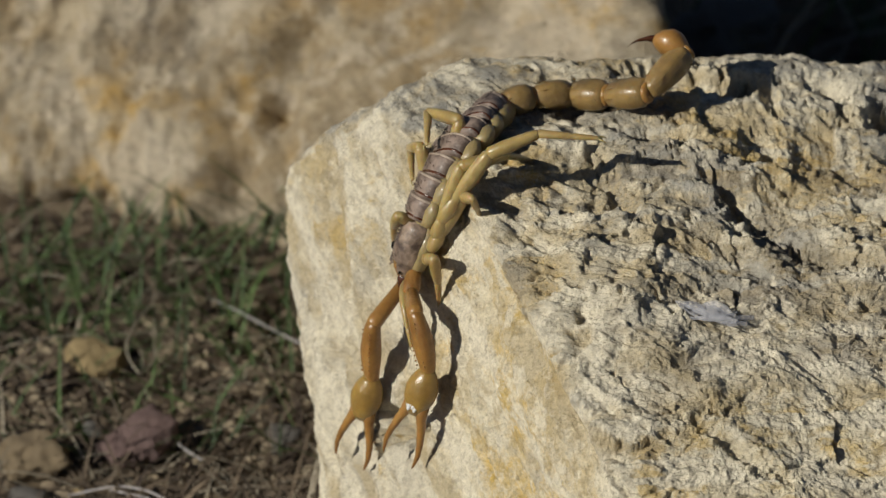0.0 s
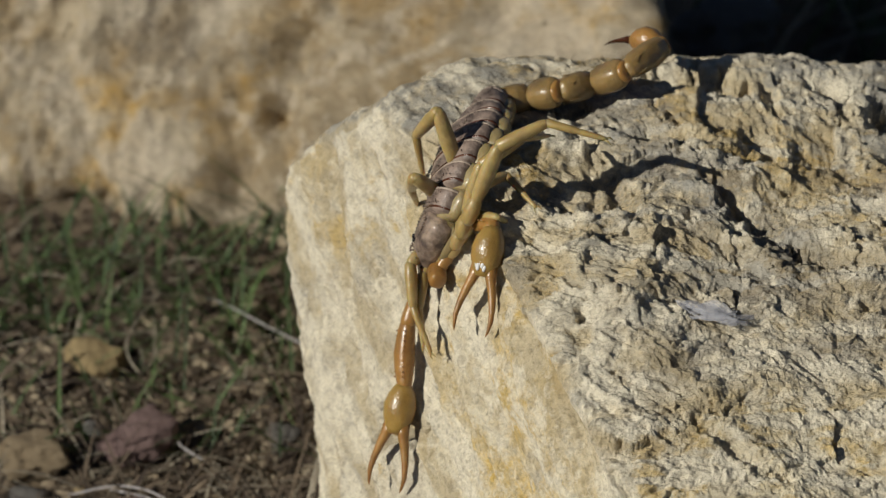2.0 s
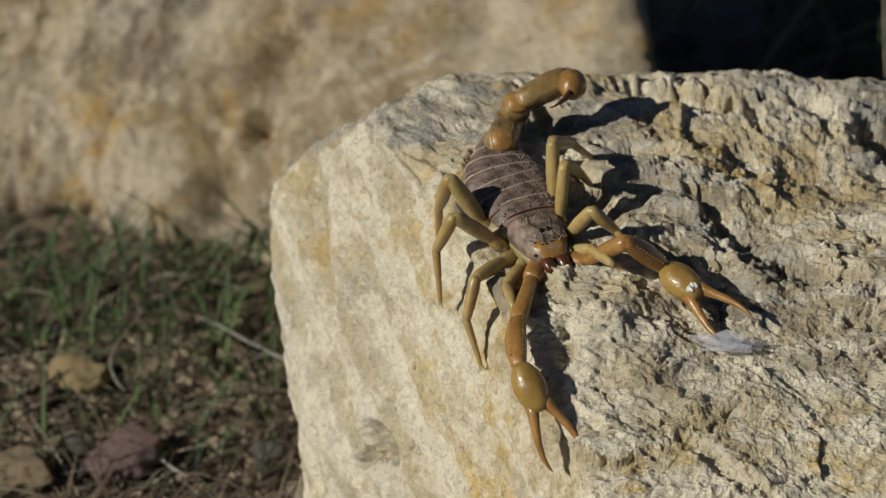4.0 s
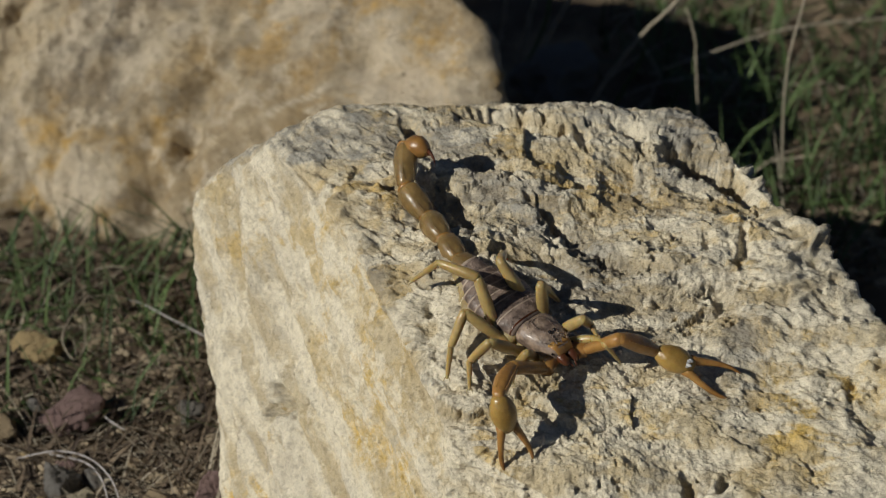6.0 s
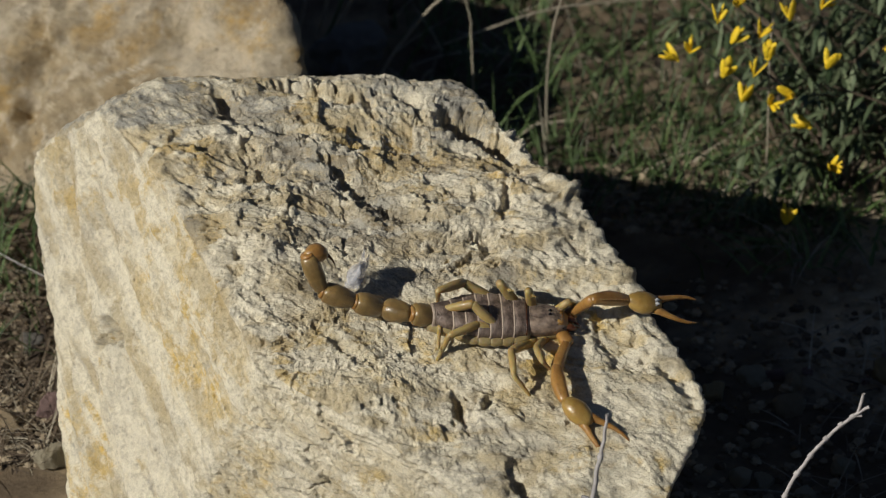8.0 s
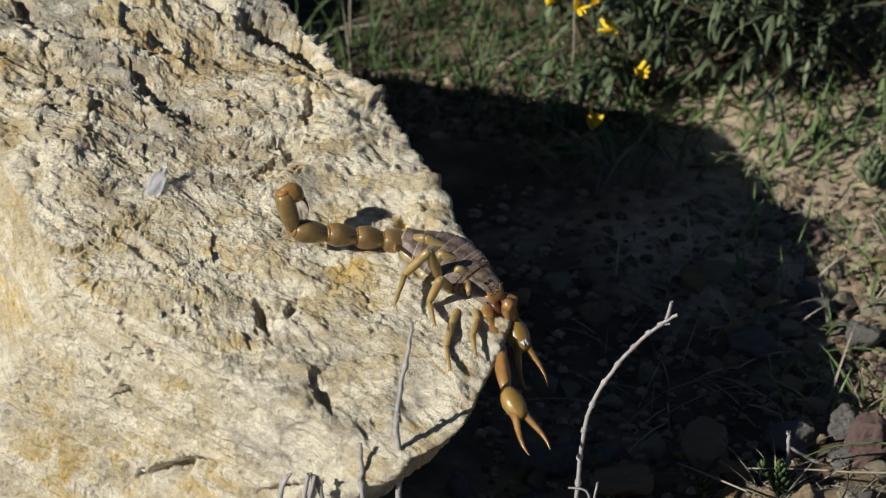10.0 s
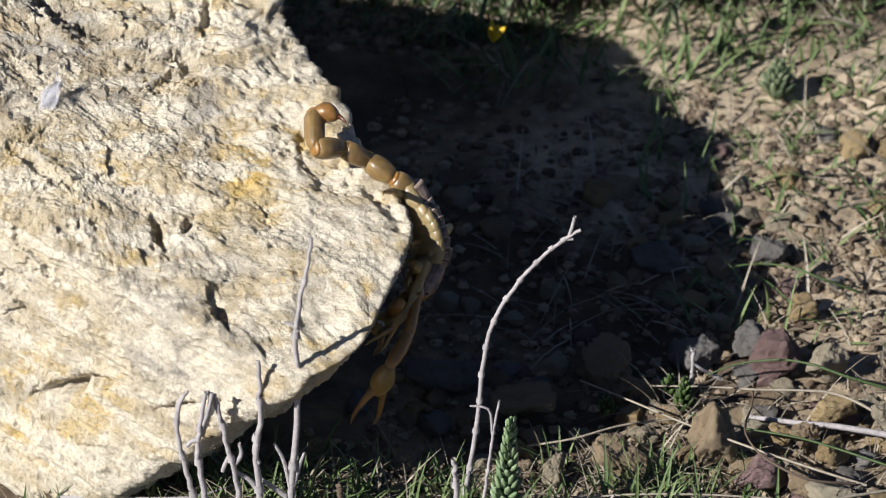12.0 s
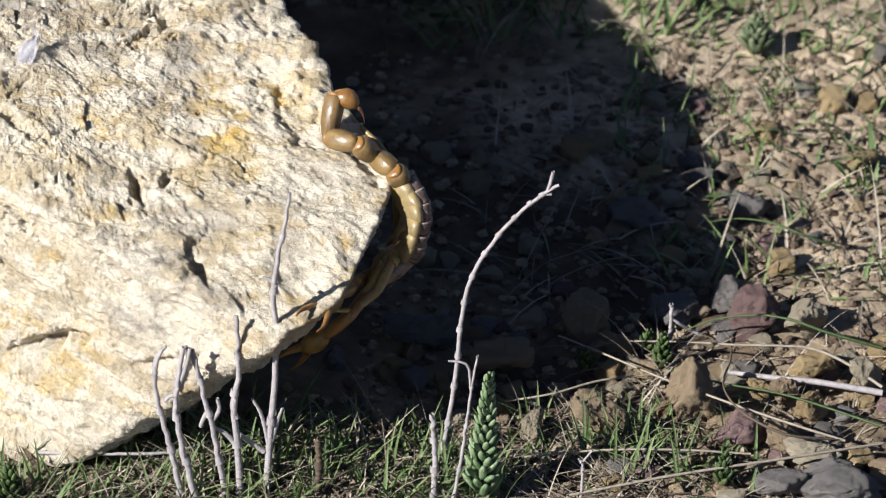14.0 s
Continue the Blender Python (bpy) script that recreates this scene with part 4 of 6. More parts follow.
def dry_stem(name, points, r0, r1, label, mat=None, twigs=(), nodes=0, category="stem"):
    """A dry stalk with knots, its side twigs as parts."""
    root = new(name)
    line = smooth_line(stems_at(points), 26)
    root.location = line[0]
    rnd = random.Random(len(points) * 7 + int(points[0][0]))
    lines = [((line - line[0]) + np.array([[rnd.gauss(0, 1) * 0.16 * r0 * MM for _ in range(3)] for _ in line]), 0.85 * r0 * MM, 0.85 * r1 * MM)]
    for k in range(nodes):
        i = 1 + k * (len(line) - 3) // nodes
        f = i / (len(line) - 1)
        r = (r0 + (r1 - r0) * f) * MM
        d = line[i + 1] - line[i]
        d = d / np.linalg.norm(d)
        c = line[i] - line[0]
        lines.append(([c - d * r * 1.1, c - d * r * 0.4, c + d * r * 0.4, c + d * r * 1.1], r * 1.35, r * 1.15))
    me = tubes(name, lines, mat or GREY_STEM, 7)
    stalk = new("stalk", me)
    stalk.parent = root
    for tw in twigs:
        tl = smooth_line([upright(x, y, ground_at(*sheet(*points[0]))) for x, y in tw], 8) - line[0]
        t = new("twig", tubes("twig", [(tl, r0 * 0.62 * MM, r1 * 0.8 * MM)], mat or GREY_STEM, 6))
        t.parent = root
    return tagged(root, label, category)


def late(*points):
    """Sheet places of points noted from the last view."""
    return [(848.0 + x / 1.0345 + (6 if x > 700 and y < 820 else 0), 479.0 + y / 1.0345) for x, y in points]


dry_stem("dry_stem", late((775, 815), (792, 720), (803, 640), (808, 575), (822, 508), (850, 450), (885, 405), (925, 365), (955, 343), (984, 326)), 0.62, 0.42,
         "arching pale grey dry stem with knots", None, [late((963, 338), (968, 322), (973, 303)), late((955, 343), (970, 343))], 12)
dry_stem("dry_stem", late((468, 872), (474, 780), (483, 690), (485, 600), (482, 505), (494, 430), (502, 395), (509, 340)), 0.95, 0.38,
         "upright bleached grey dry lavender stalk", None, [late((482, 630), (470, 608), (455, 590)), late((474, 790), (460, 735), (443, 705)), late((478, 780), (490, 740), (497, 722)), late((465, 800), (430, 775), (415, 762)), late((485, 505), (476, 495), (462, 490))], 5)
dry_stem("dry_stem", late((425, 880), (418, 800), (410, 720), (418, 660), (416, 610), (415, 558)), 0.95, 0.5, "upright bleached grey dry stalk before the block", None, [late((420, 800), (400, 770), (370, 755)), late((416, 740), (408, 720), (411, 700))], 4)
dry_stem("dry_stem", late((398, 885), (384, 810), (365, 725), (350, 665), (338, 618)), 0.8, 0.5, "leaning dry grey stalk with a bent tip", None, [late((372, 745), (385, 725), (381, 705)), late((365, 725), (355, 745), (352, 755)), late((350, 665), (340, 640), (325, 612))], 4)
dry_stem("dry_stem", late((345, 890), (325, 810), (308, 730), (312, 670), (322, 615)), 0.9, 0.5, "forked dry grey stalk in front of the block", None, [late((310, 690), (325, 650), (333, 615)), late((310, 700), (298, 700), (288, 710))], 4)
dry_stem("dry_stem", late((318, 880), (298, 790), (278, 720), (270, 660), (285, 615)), 0.8, 0.45, "thin dry grey stalk with a fuzzy head", None, [late((272, 660), (272, 635), (290, 612))], 4)
dry_stem("dry_stem", late((800, 900), (812, 800), (826, 700), (838, 630)), 0.5, 0.28, "thin brown dry stalk beside a green sprig", None, [late((826, 690), (822, 650), (805, 641), (786, 640))], 4)
dry_stem("dry_stem", late((768, 880), (762, 800), (757, 735)), 0.8, 0.6, "short broken grey stub", None, [], 3)
dry_stem("dry_stem", late((560, 885), (562, 820), (560, 780)), 0.9, 0.7, "short dark broken stub", BARK, [], 2)
dry_stem("dry_stem", late((1030, 890), (1034, 830), (1020, 815)), 0.4, 0.3, "small grey broken twig", None, [late((1034, 820), (1045, 800))], 2)
dry_stem("dry_stem", late((1185, 600), (1188, 560), (1187, 540)), 0.5, 0.5, "short broken stalk among straw", None, [late((1187, 565), (1210, 580), (1240, 595))], 1)


def lying(name, points, r0, r1, label, mat, high=3.0, category="straw"):
    """A stalk that lies over the litter, a little above the soil."""
    line = smooth_line([np.array(ground_at(*sheet(x, y), (0.7 + high * math.sin(math.pi * (i + 0.4) / (len(points) + 0.6))) * MM)) for i, (x, y) in enumerate(points)], 22)
    me = tubes(name, [(line - line[0], 0.62 * r0 * MM, 0.62 * r1 * MM)], mat, 6)
    ob = new(name, me)
    ob.location = line[0]
    return tagged(ob, label, category)


lying("straw", late((985, 596), (1070, 630), (1160, 668), (1240, 698), (1330, 730), (1420, 760), (1500, 785)), 0.35, 0.5, "long pale straw lying over the stones", STRAW, 6)
lying("straw", late((1110, 606), (1220, 608), (1300, 613), (1380, 615), (1440, 620), (1500, 645), (1568, 690)), 0.3, 0.6, "long yellow straw bent at its end", STRAW, 6)
lying("straw", late((890, 712), (970, 700), (1060, 676), (1160, 665)), 0.4, 0.4, "greyish straw on the grass", STRAW, 4)
lying("straw", late((1290, 662), (1370, 672), (1450, 680), (1568, 700)), 0.8, 1.2, "thick weathered grey stalk on the soil", GREY_STEM, 2)
lying("straw", late((920, 812), (1060, 800), (1200, 800), (1330, 808)), 0.4, 0.4, "bleached straw in the grass", STRAW, 4)
lying("straw", late((1010, 880), (1200, 845), (1400, 815), (1568, 790)), 0.5, 0.5, "long grey straw over grass", STRAW, 4)
lying("straw", late((60, 800), (200, 803), (300, 800), (370, 780)), 0.7, 0.4, "grey twig lying under the block", GREY_STEM, 3)
lying("dark_twig", late((1297, 595), (1294, 640), (1280, 682), (1300, 720), (1340, 750), (1400, 775), (1480, 782)), 0.3, 0.5, "dark wiry twig curling over the stones", BARK, 8, "twig")
lying("long_leaf", late((1215, 586), (1270, 567), (1340, 560), (1400, 568), (1470, 592), (1568, 620)), 0.25, 0.6, "long bowed green grass leaf", GRASS, 10, "leaf")
lying("long_leaf", late((1255, 394), (1310, 388), (1370, 396), (1420, 415), (1490, 440)), 0.25, 0.5, "long yellow-green grass leaf", GRASS, 12, "leaf")
lying("long_leaf", late((1180, 655), (1270, 680), (1400, 705), (1568, 760)), 0.25, 0.5, "long dark green grass leaf", GRASS, 6, "leaf")
lying("straw", [(228, 506), (262, 520), (300, 540), (360, 570)], 0.2, 0.28, "thin grey stalk lying across the grass", GREY_STEM, 6)
lying("straw", [(60, 750), (120, 738), (170, 748), (205, 780), (222, 828)], 0.3, 0.25, "bleached curved grass stalk on soil", GREY_STEM, 5)
lying("straw", [(110, 742), (165, 755), (190, 780), (200, 812)], 0.3, 0.25, "bleached curved grass stalk on soil", GREY_STEM, 4)
lying("straw", [(170, 662), (200, 690), (225, 706)], 0.3, 0.3, "short pale stalk on soil", GREY_STEM, 3)
lying("straw", [(175, 560), (150, 600), (130, 560), (170, 500)], 0.25, 0.25, "brown bent stalk in grass", STRAW, 8)

dry_stem("dry_stem", [(925, 240), (960, 175), (1010, 110), (1060, 60), (1115, 10)], 0.5, 0.35, "tall thin straw leaning behind the block", STRAW)
dry_stem("dry_stem", [(835, 180), (870, 110), (905, 50), (940, -10)], 0.5, 0.4, "straw stalk in the boulder's shade", STRAW)
dry_stem("dry_stem", [(795, 130), (808, 70), (815, -20)], 0.4, 0.35, "reddish dry stalk in the shade", STRAW)
dry_stem("dry_stem", [(828, 140), (850, 60), (860, -20)], 0.5, 0.4, "brown dry stalk in the shade", STRAW)
dry_stem("dry_stem", [(840, 150), (870, 80), (890, -20)], 0.5, 0.4, "green grass stalk in shade", GRASS)
dry_stem("dry_stem", [(975, 210), (1010, 150), (1030, 100)], 0.5, 0.3, "green grass stalk in shade", GRASS)
dry_stem("dry_stem", [(1235, 330), (1233, 250), (1240, 150), (1262, 60), (1285, -30)], 0.35, 0.25, "tall thin pale straw in grass", STRAW)
dry_stem("dry_stem", [(1105, 300), (1102, 200), (1098, 110), (1085, 60)], 0.35, 0.25, "upright dry straw in grass", STRAW)
dry_stem("dry_stem", [(1620, 440), (1625, 300), (1630, 150), (1650, 20), (1665, -60)], 0.3, 0.2, "tall thin straw before the shrub", STRAW)
lying("straw", [(1030, 162), (1120, 130), (1240, 92), (1400, 75), (1600, 70)], 0.4, 0.4, "long straw lying across the grass", STRAW, 12)


def sprig(x, y, top, wide, label, seed, mat, count):
    """A small upright plant: a stem and rows of plump leaves."""
    rnd = random.Random(seed)
    foot = ground_at(*sheet(x, y))
    high = (y - top) * UNIT / math.cos(TILT)
    root = new("sprig")
    root.location = foot
    line = np.array([(0, 0, 0), (0.3, 0, high * 0.5), (-0.2, 0, high)]) * MM
    stem = new("stalk", tubes("stalk", [(smooth_line(line, 8), 0.7 * MM, 0.3 * MM)], mat, 6))
    stem.parent = root
    bm = None
    for i in range(count):
        f = (i + 0.5) / count
        ang = i * 2.4
        r = wide * UNIT * 0.5 * (1.05 - 0.75 * f)
        b = ball((0, 0, 0), (0.60 * r, 0.13 * r + 0.24, 0.09 * r + 0.18), 5, 7)
        m = Matrix.Translation((math.cos(ang) * r * 0.45 * MM, math.sin(ang) * r * 0.45 * MM, (0.08 + 0.92 * f) * high * MM)) @ Matrix.Rotation(ang, 4, "Z") @ Matrix.Rotation(-0.95 - 0.4 * f + rnd.uniform(-0.2, 0.2), 4, "Y")
        b.transform(m)
        bm = b if bm is None else join(bm, b)
    part("leaves", bm, mat, root, "plump silvery green leaves")
    return tagged(root, label, "plant")


sprig(1672, 1330, 1117, 90, "silvery green lavender sprig with plump leaves", 3, SILVER_LEAF, 90)
sprig(1985, 1105, 1050, 60, "small bright green weed among straw", 4, GRASS, 26)
sprig(1962, 1075, 1045, 50, "tiny green weed among dry straw", 5, GRASS, 18)
sprig(1850, 1110, 1080, 50, "tiny green weed in half shade", 6, GRASS, 20)
sprig(2090, 1310, 1255, 60, "small green weed beside stones", 7, GRASS, 24)
sprig(1610, 470, 420, 70, "low green weed at the edge of the shade", 8, SHRUB_LEAF, 30)
sprig(1745, 500, 470, 60, "low grey-green weed on soil", 9, SHRUB_LEAF, 30)
sprig(2150, 560, 500, 90, "spiky grey-green weed on pale soil", 10, SHRUB_LEAF, 40)
sprig(860, 1330, 1270, 70, "low green weed under the block", 12, GRASS, 30)


def flowering_shrub():
    """A low shrub: woody stems, narrow grey-green leaves, yellow pea flowers."""
    rnd = np.random.RandomState(77)
    root = new("flowering_shrub")
    foot = np.array(ground_at(*sheet(1900, 330)))
    root.location = foot
    lines, leaf_at, leaf_dir = [], [], []
    for i in range(120):
        a = rnd.uniform(0, 2 * math.pi)
        r = rnd.uniform(12, 58)
        high = rnd.uniform(14, 46)
        start = np.array((rnd.uniform(-34, 34), rnd.uniform(-24, 24), 0))
        end = start + np.array((r * math.cos(a), 0.8 * r * math.sin(a), high))
        mid = 0.5 * (start + end) + np.array((rnd.normal(0, 4), rnd.normal(0, 4), 7))
        line = smooth_line(np.array([start, mid, end]) * MM, 9)
        lines.append((line, 0.6 * MM, 0.25 * MM))
        for k in range(32):
            f = rnd.uniform(0.25, 1.0) * 8
            j = min(int(f), 7)
            leaf_at.append(line[j] + (line[j + 1] - line[j]) * (f - j))
            d = rnd.normal(size=3) + (line[j + 1] - line[j]) / np.linalg.norm(line[j + 1] - line[j]) * 0.9
            leaf_dir.append(d / np.linalg.norm(d))
    for line in lines:
        stem = new("stem", tubes("stem", [line], BARK, 5))
        stem.parent = root
    pts, quads = [], []
    for c, d in zip(leaf_at, leaf_dir):
        s = np.cross(d, (0.2, 0.5, 0.84))
        s /= np.linalg.norm(s)
        n = np.cross(s, d)
        long, wide = rnd.uniform(4.0, 10.0) * MM, rnd.uniform(0.4, 0.9) * MM
        at = len(pts)
        for f, w in ((0, 0.3), (0.35, 1.0), (0.7, 0.85), (1.0, 0.1)):
            mid = c + d * long * f - n * long * 0.25 * f * f
            pts += [mid - s * wide * w, mid + n * wide * 0.4 * w, mid + s * wide * w]
        for k in range(3):
            b = at + 3 * k
            quads += [(b, b + 1, b + 4, b + 3), (b + 1, b + 2, b + 5, b + 4)]
    leaves = new("leaves", mesh_of("leaves", np.array(pts), np.array(quads), SHRUB_LEAF))
    leaves.parent = root
    tagged(leaves, "narrow grey-green leaves", kind="stuff")
    for i, (x, y, deep) in enumerate([(1488, 168, 95), (1535, 115, 95), (1540, 40, 105), (1545, 210, 90), (1570, 85, 100), (1610, 140, 100), (1645, 30, 110), (1690, 20, 110), (1630, 260, 90), (1580, 255, 90), (1670, 245, 100),
                                    (1700, 300, 95), (1735, 372, 90), (1860, 175, 110), (1885, 172, 110), (1730, 195, 100), (1655, 470, 85), (1665, 110, 105), (1720, 90, 105), (1790, 60, 115), (1950, 60, 120), (1960, 240, 100),
                                    (1600, 210, 95), (1560, 150, 98), (1515, 60, 105), (1625, 180, 98), (2000, 130, 110), (1465, 182, 100)]):
        p = np.array(plan(*sheet(x, y), deep)) - foot
        bm = None
        tip = Euler((rnd.normal(0.2, 0.4), rnd.normal(0, 0.5), rnd.uniform(0, 6.3))).to_matrix().to_4x4()
        for k in range(5):
            b = ball((0, 0, 2.0), ((1.0, 0.65, 0.65, 0.5, 0.5)[k], 0.28, (2.5, 2.3, 2.2, 1.6, 1.5)[k]), 6, 8)
            b.transform(tip @ Euler(((-0.5, 0.2, 0.2, 0.5, 0.4)[k], (0.0, 0.4, -0.4, 0.15, -0.2)[k], rnd.uniform(-0.4, 0.4))).to_matrix().to_4x4())
            bm = b if bm is None else join(bm, b)
        bm.transform(Matrix.Scale(1.1, 4))
        f = part("flower", bm, PETAL, root, "bright yellow pea flower")
        f.location = p
    return tagged(root, "low shrub with narrow grey-green leaves and yellow flowers", "shrub")


flowering_shrub()


def web_tuft():
    """A wisp of white web: a few crumpled curled sheets."""
    root = new("web_tuft")
    rnd = np.random.RandomState(12)
    for k in range(5):
        n, m = 18, 6
        u = np.linspace(0, 1, n)[:, None] * np.ones((1, m))
        v = np.ones((n, 1)) * np.linspace(-0.5, 0.5, m)[None]
        long, wide = rnd.uniform(6, 11), rnd.uniform(1.2, 2.6)
        x = (u - 0.5) * long + rnd.normal(0, 1.2)
        y = v * wide * np.sin(math.pi * np.clip(u * 0.95 + 0.03, 0, 1)) + 1.2 * np.sin(3 * u + k) + rnd.normal(0, 0.5)
        z = 0.5 + 0.8 * np.sin(2.6 * u + k * 1.7) ** 2 + 0.7 * np.sin(5 * v + k) * u
        p = np.stack([x, y, z], -1).reshape(-1, 3)
        p += 0.25 * np.stack([waves(p, 0.9, 5 + k), waves(p, 0.9, 9 + k), waves(p, 0.9, 3 + k)], -1)
        i = np.arange(n * m).reshape(n, m)
        q = np.stack([i[:-1, :-1], i[1:, :-1], i[1:, 1:], i[:-1, 1:]], -1).reshape(-1, 4)
        w = new("wisp", mesh_of("wisp", p * MM, q, WEB))
        s = w.modifiers.new("thickness", "SOLIDIFY")
        s.thickness = 0.00008
        w.parent = root
    return tagged(root, "crumpled wisp of white spider web on the rock", "web")


tuft = web_tuft()


# ---- how the scorpion crawls ----
STANCES = {}


def stance(t, spine, tail, right_arm, left_arm):
    """One stance in mm of the slanted plane: tail root to head, tail joints, and both arms from elbow to claw tip."""
    STANCES[t] = (spine, tail, right_arm, left_arm)


stance(0, [(-41.3, 51.6), (-47.9, 44.8), (-52.4, 35.9), (-55.3, 27.0)],
       [(-36.5, 53.3), (-30.9, 53.7), (-25.4, 53.5), (-19.5, 53.9), (-13.8, 59.8), (-16.7, 61.4)],
       [(-59.9, 19.8), (-60.1, 12.0), (-61.6, 6.3), (-63.2, -0.1)],
       [(-53.7, 21.4), (-51.8, 13.1), (-54.8, 7.6), (-56.1, 0.3)])
stance(0.5, [(-41.3, 51.6), (-47.7, 44.8), (-51.9, 35.5), (-54.8, 27.0)],
       [(-36.7, 53.5), (-31.2, 53.7), (-25.5, 53.7), (-20.0, 54.1), (-14.2, 60.1), (-16.8, 61.4)],
       [(-58.4, 19.3), (-59.2, 11.1), (-61.1, 4.8), (-62.4, -2.2)],
       [(-51.9, 24.3), (-52.0, 16.9), (-53.7, 11.1), (-55.9, 4.8)])
stance(1, [(-41.3, 51.6), (-47.3, 44.8), (-51.2, 35.2), (-53.9, 26.9)],
       [(-36.7, 53.5), (-31.3, 53.5), (-25.8, 53.7), (-20.1, 54.1), (-14.5, 60.3), (-17.5, 61.3)],
       [(-57.4, 18.9), (-57.6, 10.9), (-59.5, 4.4), (-60.3, -2.2)],
       [(-51.0, 28.4), (-49.8, 24.3), (-51.4, 19.5), (-51.2, 13.7)])
stance(1.5, [(-41.7, 51.6), (-46.9, 44.8), (-50.4, 35.3), (-52.9, 27.1)],
       [(-37.3, 53.2), (-31.7, 53.2), (-26.4, 53.6), (-21.0, 54.1), (-15.8, 60.0), (-18.3, 61.4)],
       [(-56.2, 18.3), (-56.8, 10.6), (-58.2, 4.4), (-58.5, -2.3)],
       [(-49.3, 30.0), (-48.3, 25.7), (-49.5, 20.8), (-50.1, 14.5)])
stance(2, [(-41.7, 52.0), (-45.8, 45.6), (-49.5, 35.8), (-52.4, 28.4)],
       [(-37.1, 53.2), (-32.6, 54.0), (-28.0, 55.0), (-22.8, 56.9), (-17.3, 60.7), (-20.1, 61.5)],
       [(-55.3, 18.4), (-55.3, 10.6), (-56.3, 5.0), (-57.4, -0.2)],
       [(-44.8, 36.5), (-42.3, 34.0), (-44.0, 29.0), (-45.0, 21.7)])
stance(4.5, [(-38.8, 46.2), (-35.9, 41.2), (-31.0, 36.8), (-25.6, 31.3)],
       [(-38.8, 47.8), (-39.2, 49.5), (-39.6, 51.4), (-39.9, 53.8), (-32.2, 58.0), (-31.0, 55.9)],
       [(-31.8, 23.4), (-31.8, 17.2), (-29.1, 12.1), (-24.8, 6.7)],
       [(-14.8, 32.5), (-8.6, 28.4), (-2.8, 25.9), (3.5, 21.4)])
stance(5, [(-35.9, 42.5), (-31.6, 37.5), (-26.6, 32.2), (-20.2, 25.1)],
       [(-37.4, 44.6), (-39.2, 46.6), (-41.4, 48.9), (-43.8, 51.4), (-39.7, 58.0), (-37.0, 55.9)],
       [(-28.1, 18.9), (-28.4, 13.5), (-25.8, 9.0), (-22.1, 4.9)],
       [(-9.1, 25.1), (-3.7, 19.9), (1.9, 16.4), (7.7, 12.3)])
stance(5.5, [(-29.3, 36.4), (-24.6, 31.4), (-20.0, 24.8), (-14.2, 16.9)],
       [(-31.2, 39.1), (-33.7, 42.2), (-36.6, 45.5), (-39.7, 49.0), (-39.3, 57.5), (-36.2, 56.0)],
       [(-23.6, 13.8), (-25.4, 8.7), (-23.9, 3.7), (-22.9, -1.9)],
       [(-3.3, 18.8), (3.1, 15.3), (9.4, 13.6), (15.6, 11.1)])
stance(6, [(-21.4, 27.5), (-17.1, 23.4), (-11.9, 19.0), (-4.7, 13.3)],
       [(-24.1, 30.4), (-26.9, 34.3), (-29.8, 38.4), (-33.9, 43.9), (-33.9, 51.5), (-31.0, 51.1)],
       [(-14.5, 11.0), (-17.1, 5.8), (-16.3, 0.8), (-14.0, -4.5)],
       [(5.2, 16.2), (11.9, 13.9), (16.8, 12.0), (22.0, 9.4)])
stance(6.5, [(-18.8, 23.0), (-10.3, 19.4), (-3.0, 15.4), (4.2, 11.5)],
       [(-23.3, 25.7), (-27.5, 29.7), (-31.5, 33.7), (-37.0, 38.5), (-36.1, 47.3), (-33.3, 45.8)],
       [(-3.0, 6.1), (-4.2, 0.6), (-1.2, -4.2), (4.8, -8.7)],
       [(12.1, 17.2), (20.6, 15.8), (26.9, 14.5), (33.3, 13.1)])
stance(7, [(-9.5, 15.1), (-0.4, 13.8), (8.0, 10.5), (15.9, 7.8)],
       [(-14.3, 16.3), (-19.2, 18.7), (-24.6, 21.6), (-30.4, 25.6), (-31.9, 34.3), (-28.5, 34.0)],
       [(13.1, 2.6), (13.7, -4.1), (18.7, -8.5), (26.8, -12.5)],
       [(21.3, 13.5), (29.2, 12.9), (35.6, 12.3), (42.9, 11.4)])
stance(7.5, [(1.8, 9.2), (12.0, 9.4), (21.7, 9.7), (29.6, 9.2)],
       [(-3.9, 10.6), (-10.0, 12.3), (-16.4, 14.3), (-23.0, 17.6), (-24.8, 26.0), (-22.1, 25.7)],
       [(29.6, 2.2), (32.6, -5.1), (37.7, -8.7), (45.3, -11.7)],
       [(32.0, 14.3), (37.7, 15.5), (44.1, 15.5), (50.7, 15.5)])
stance(8, [(12.8, 7.6), (22.5, 7.6), (32.1, 7.1), (41.2, 6.5)],
       [(7.7, 8.5), (1.7, 9.6), (-4.4, 11.1), (-11.4, 13.4), (-14.6, 21.0), (-12.0, 21.5)],
       [(38.8, -2.9), (40.6, -10.1), (44.4, -14.7), (50.2, -18.6)],
       [(46.6, 11.6), (54.1, 11.4), (60.7, 10.8), (67.4, 9.2)])
stance(8.5, [(23.4, 7.8), (34.3, 6.1), (43.3, 3.3), (51.1, 2.1)],
       [(18.0, 8.0), (11.6, 8.8), (5.1, 10.2), (-1.6, 12.4), (-5.7, 18.4), (-3.1, 19.8)],
       [(48.7, -6.9), (49.9, -14.7), (53.0, -19.6), (57.2, -24.4)],
       [(59.0, 6.3), (63.8, 3.3), (69.6, -0.3), (74.3, -5.7)])
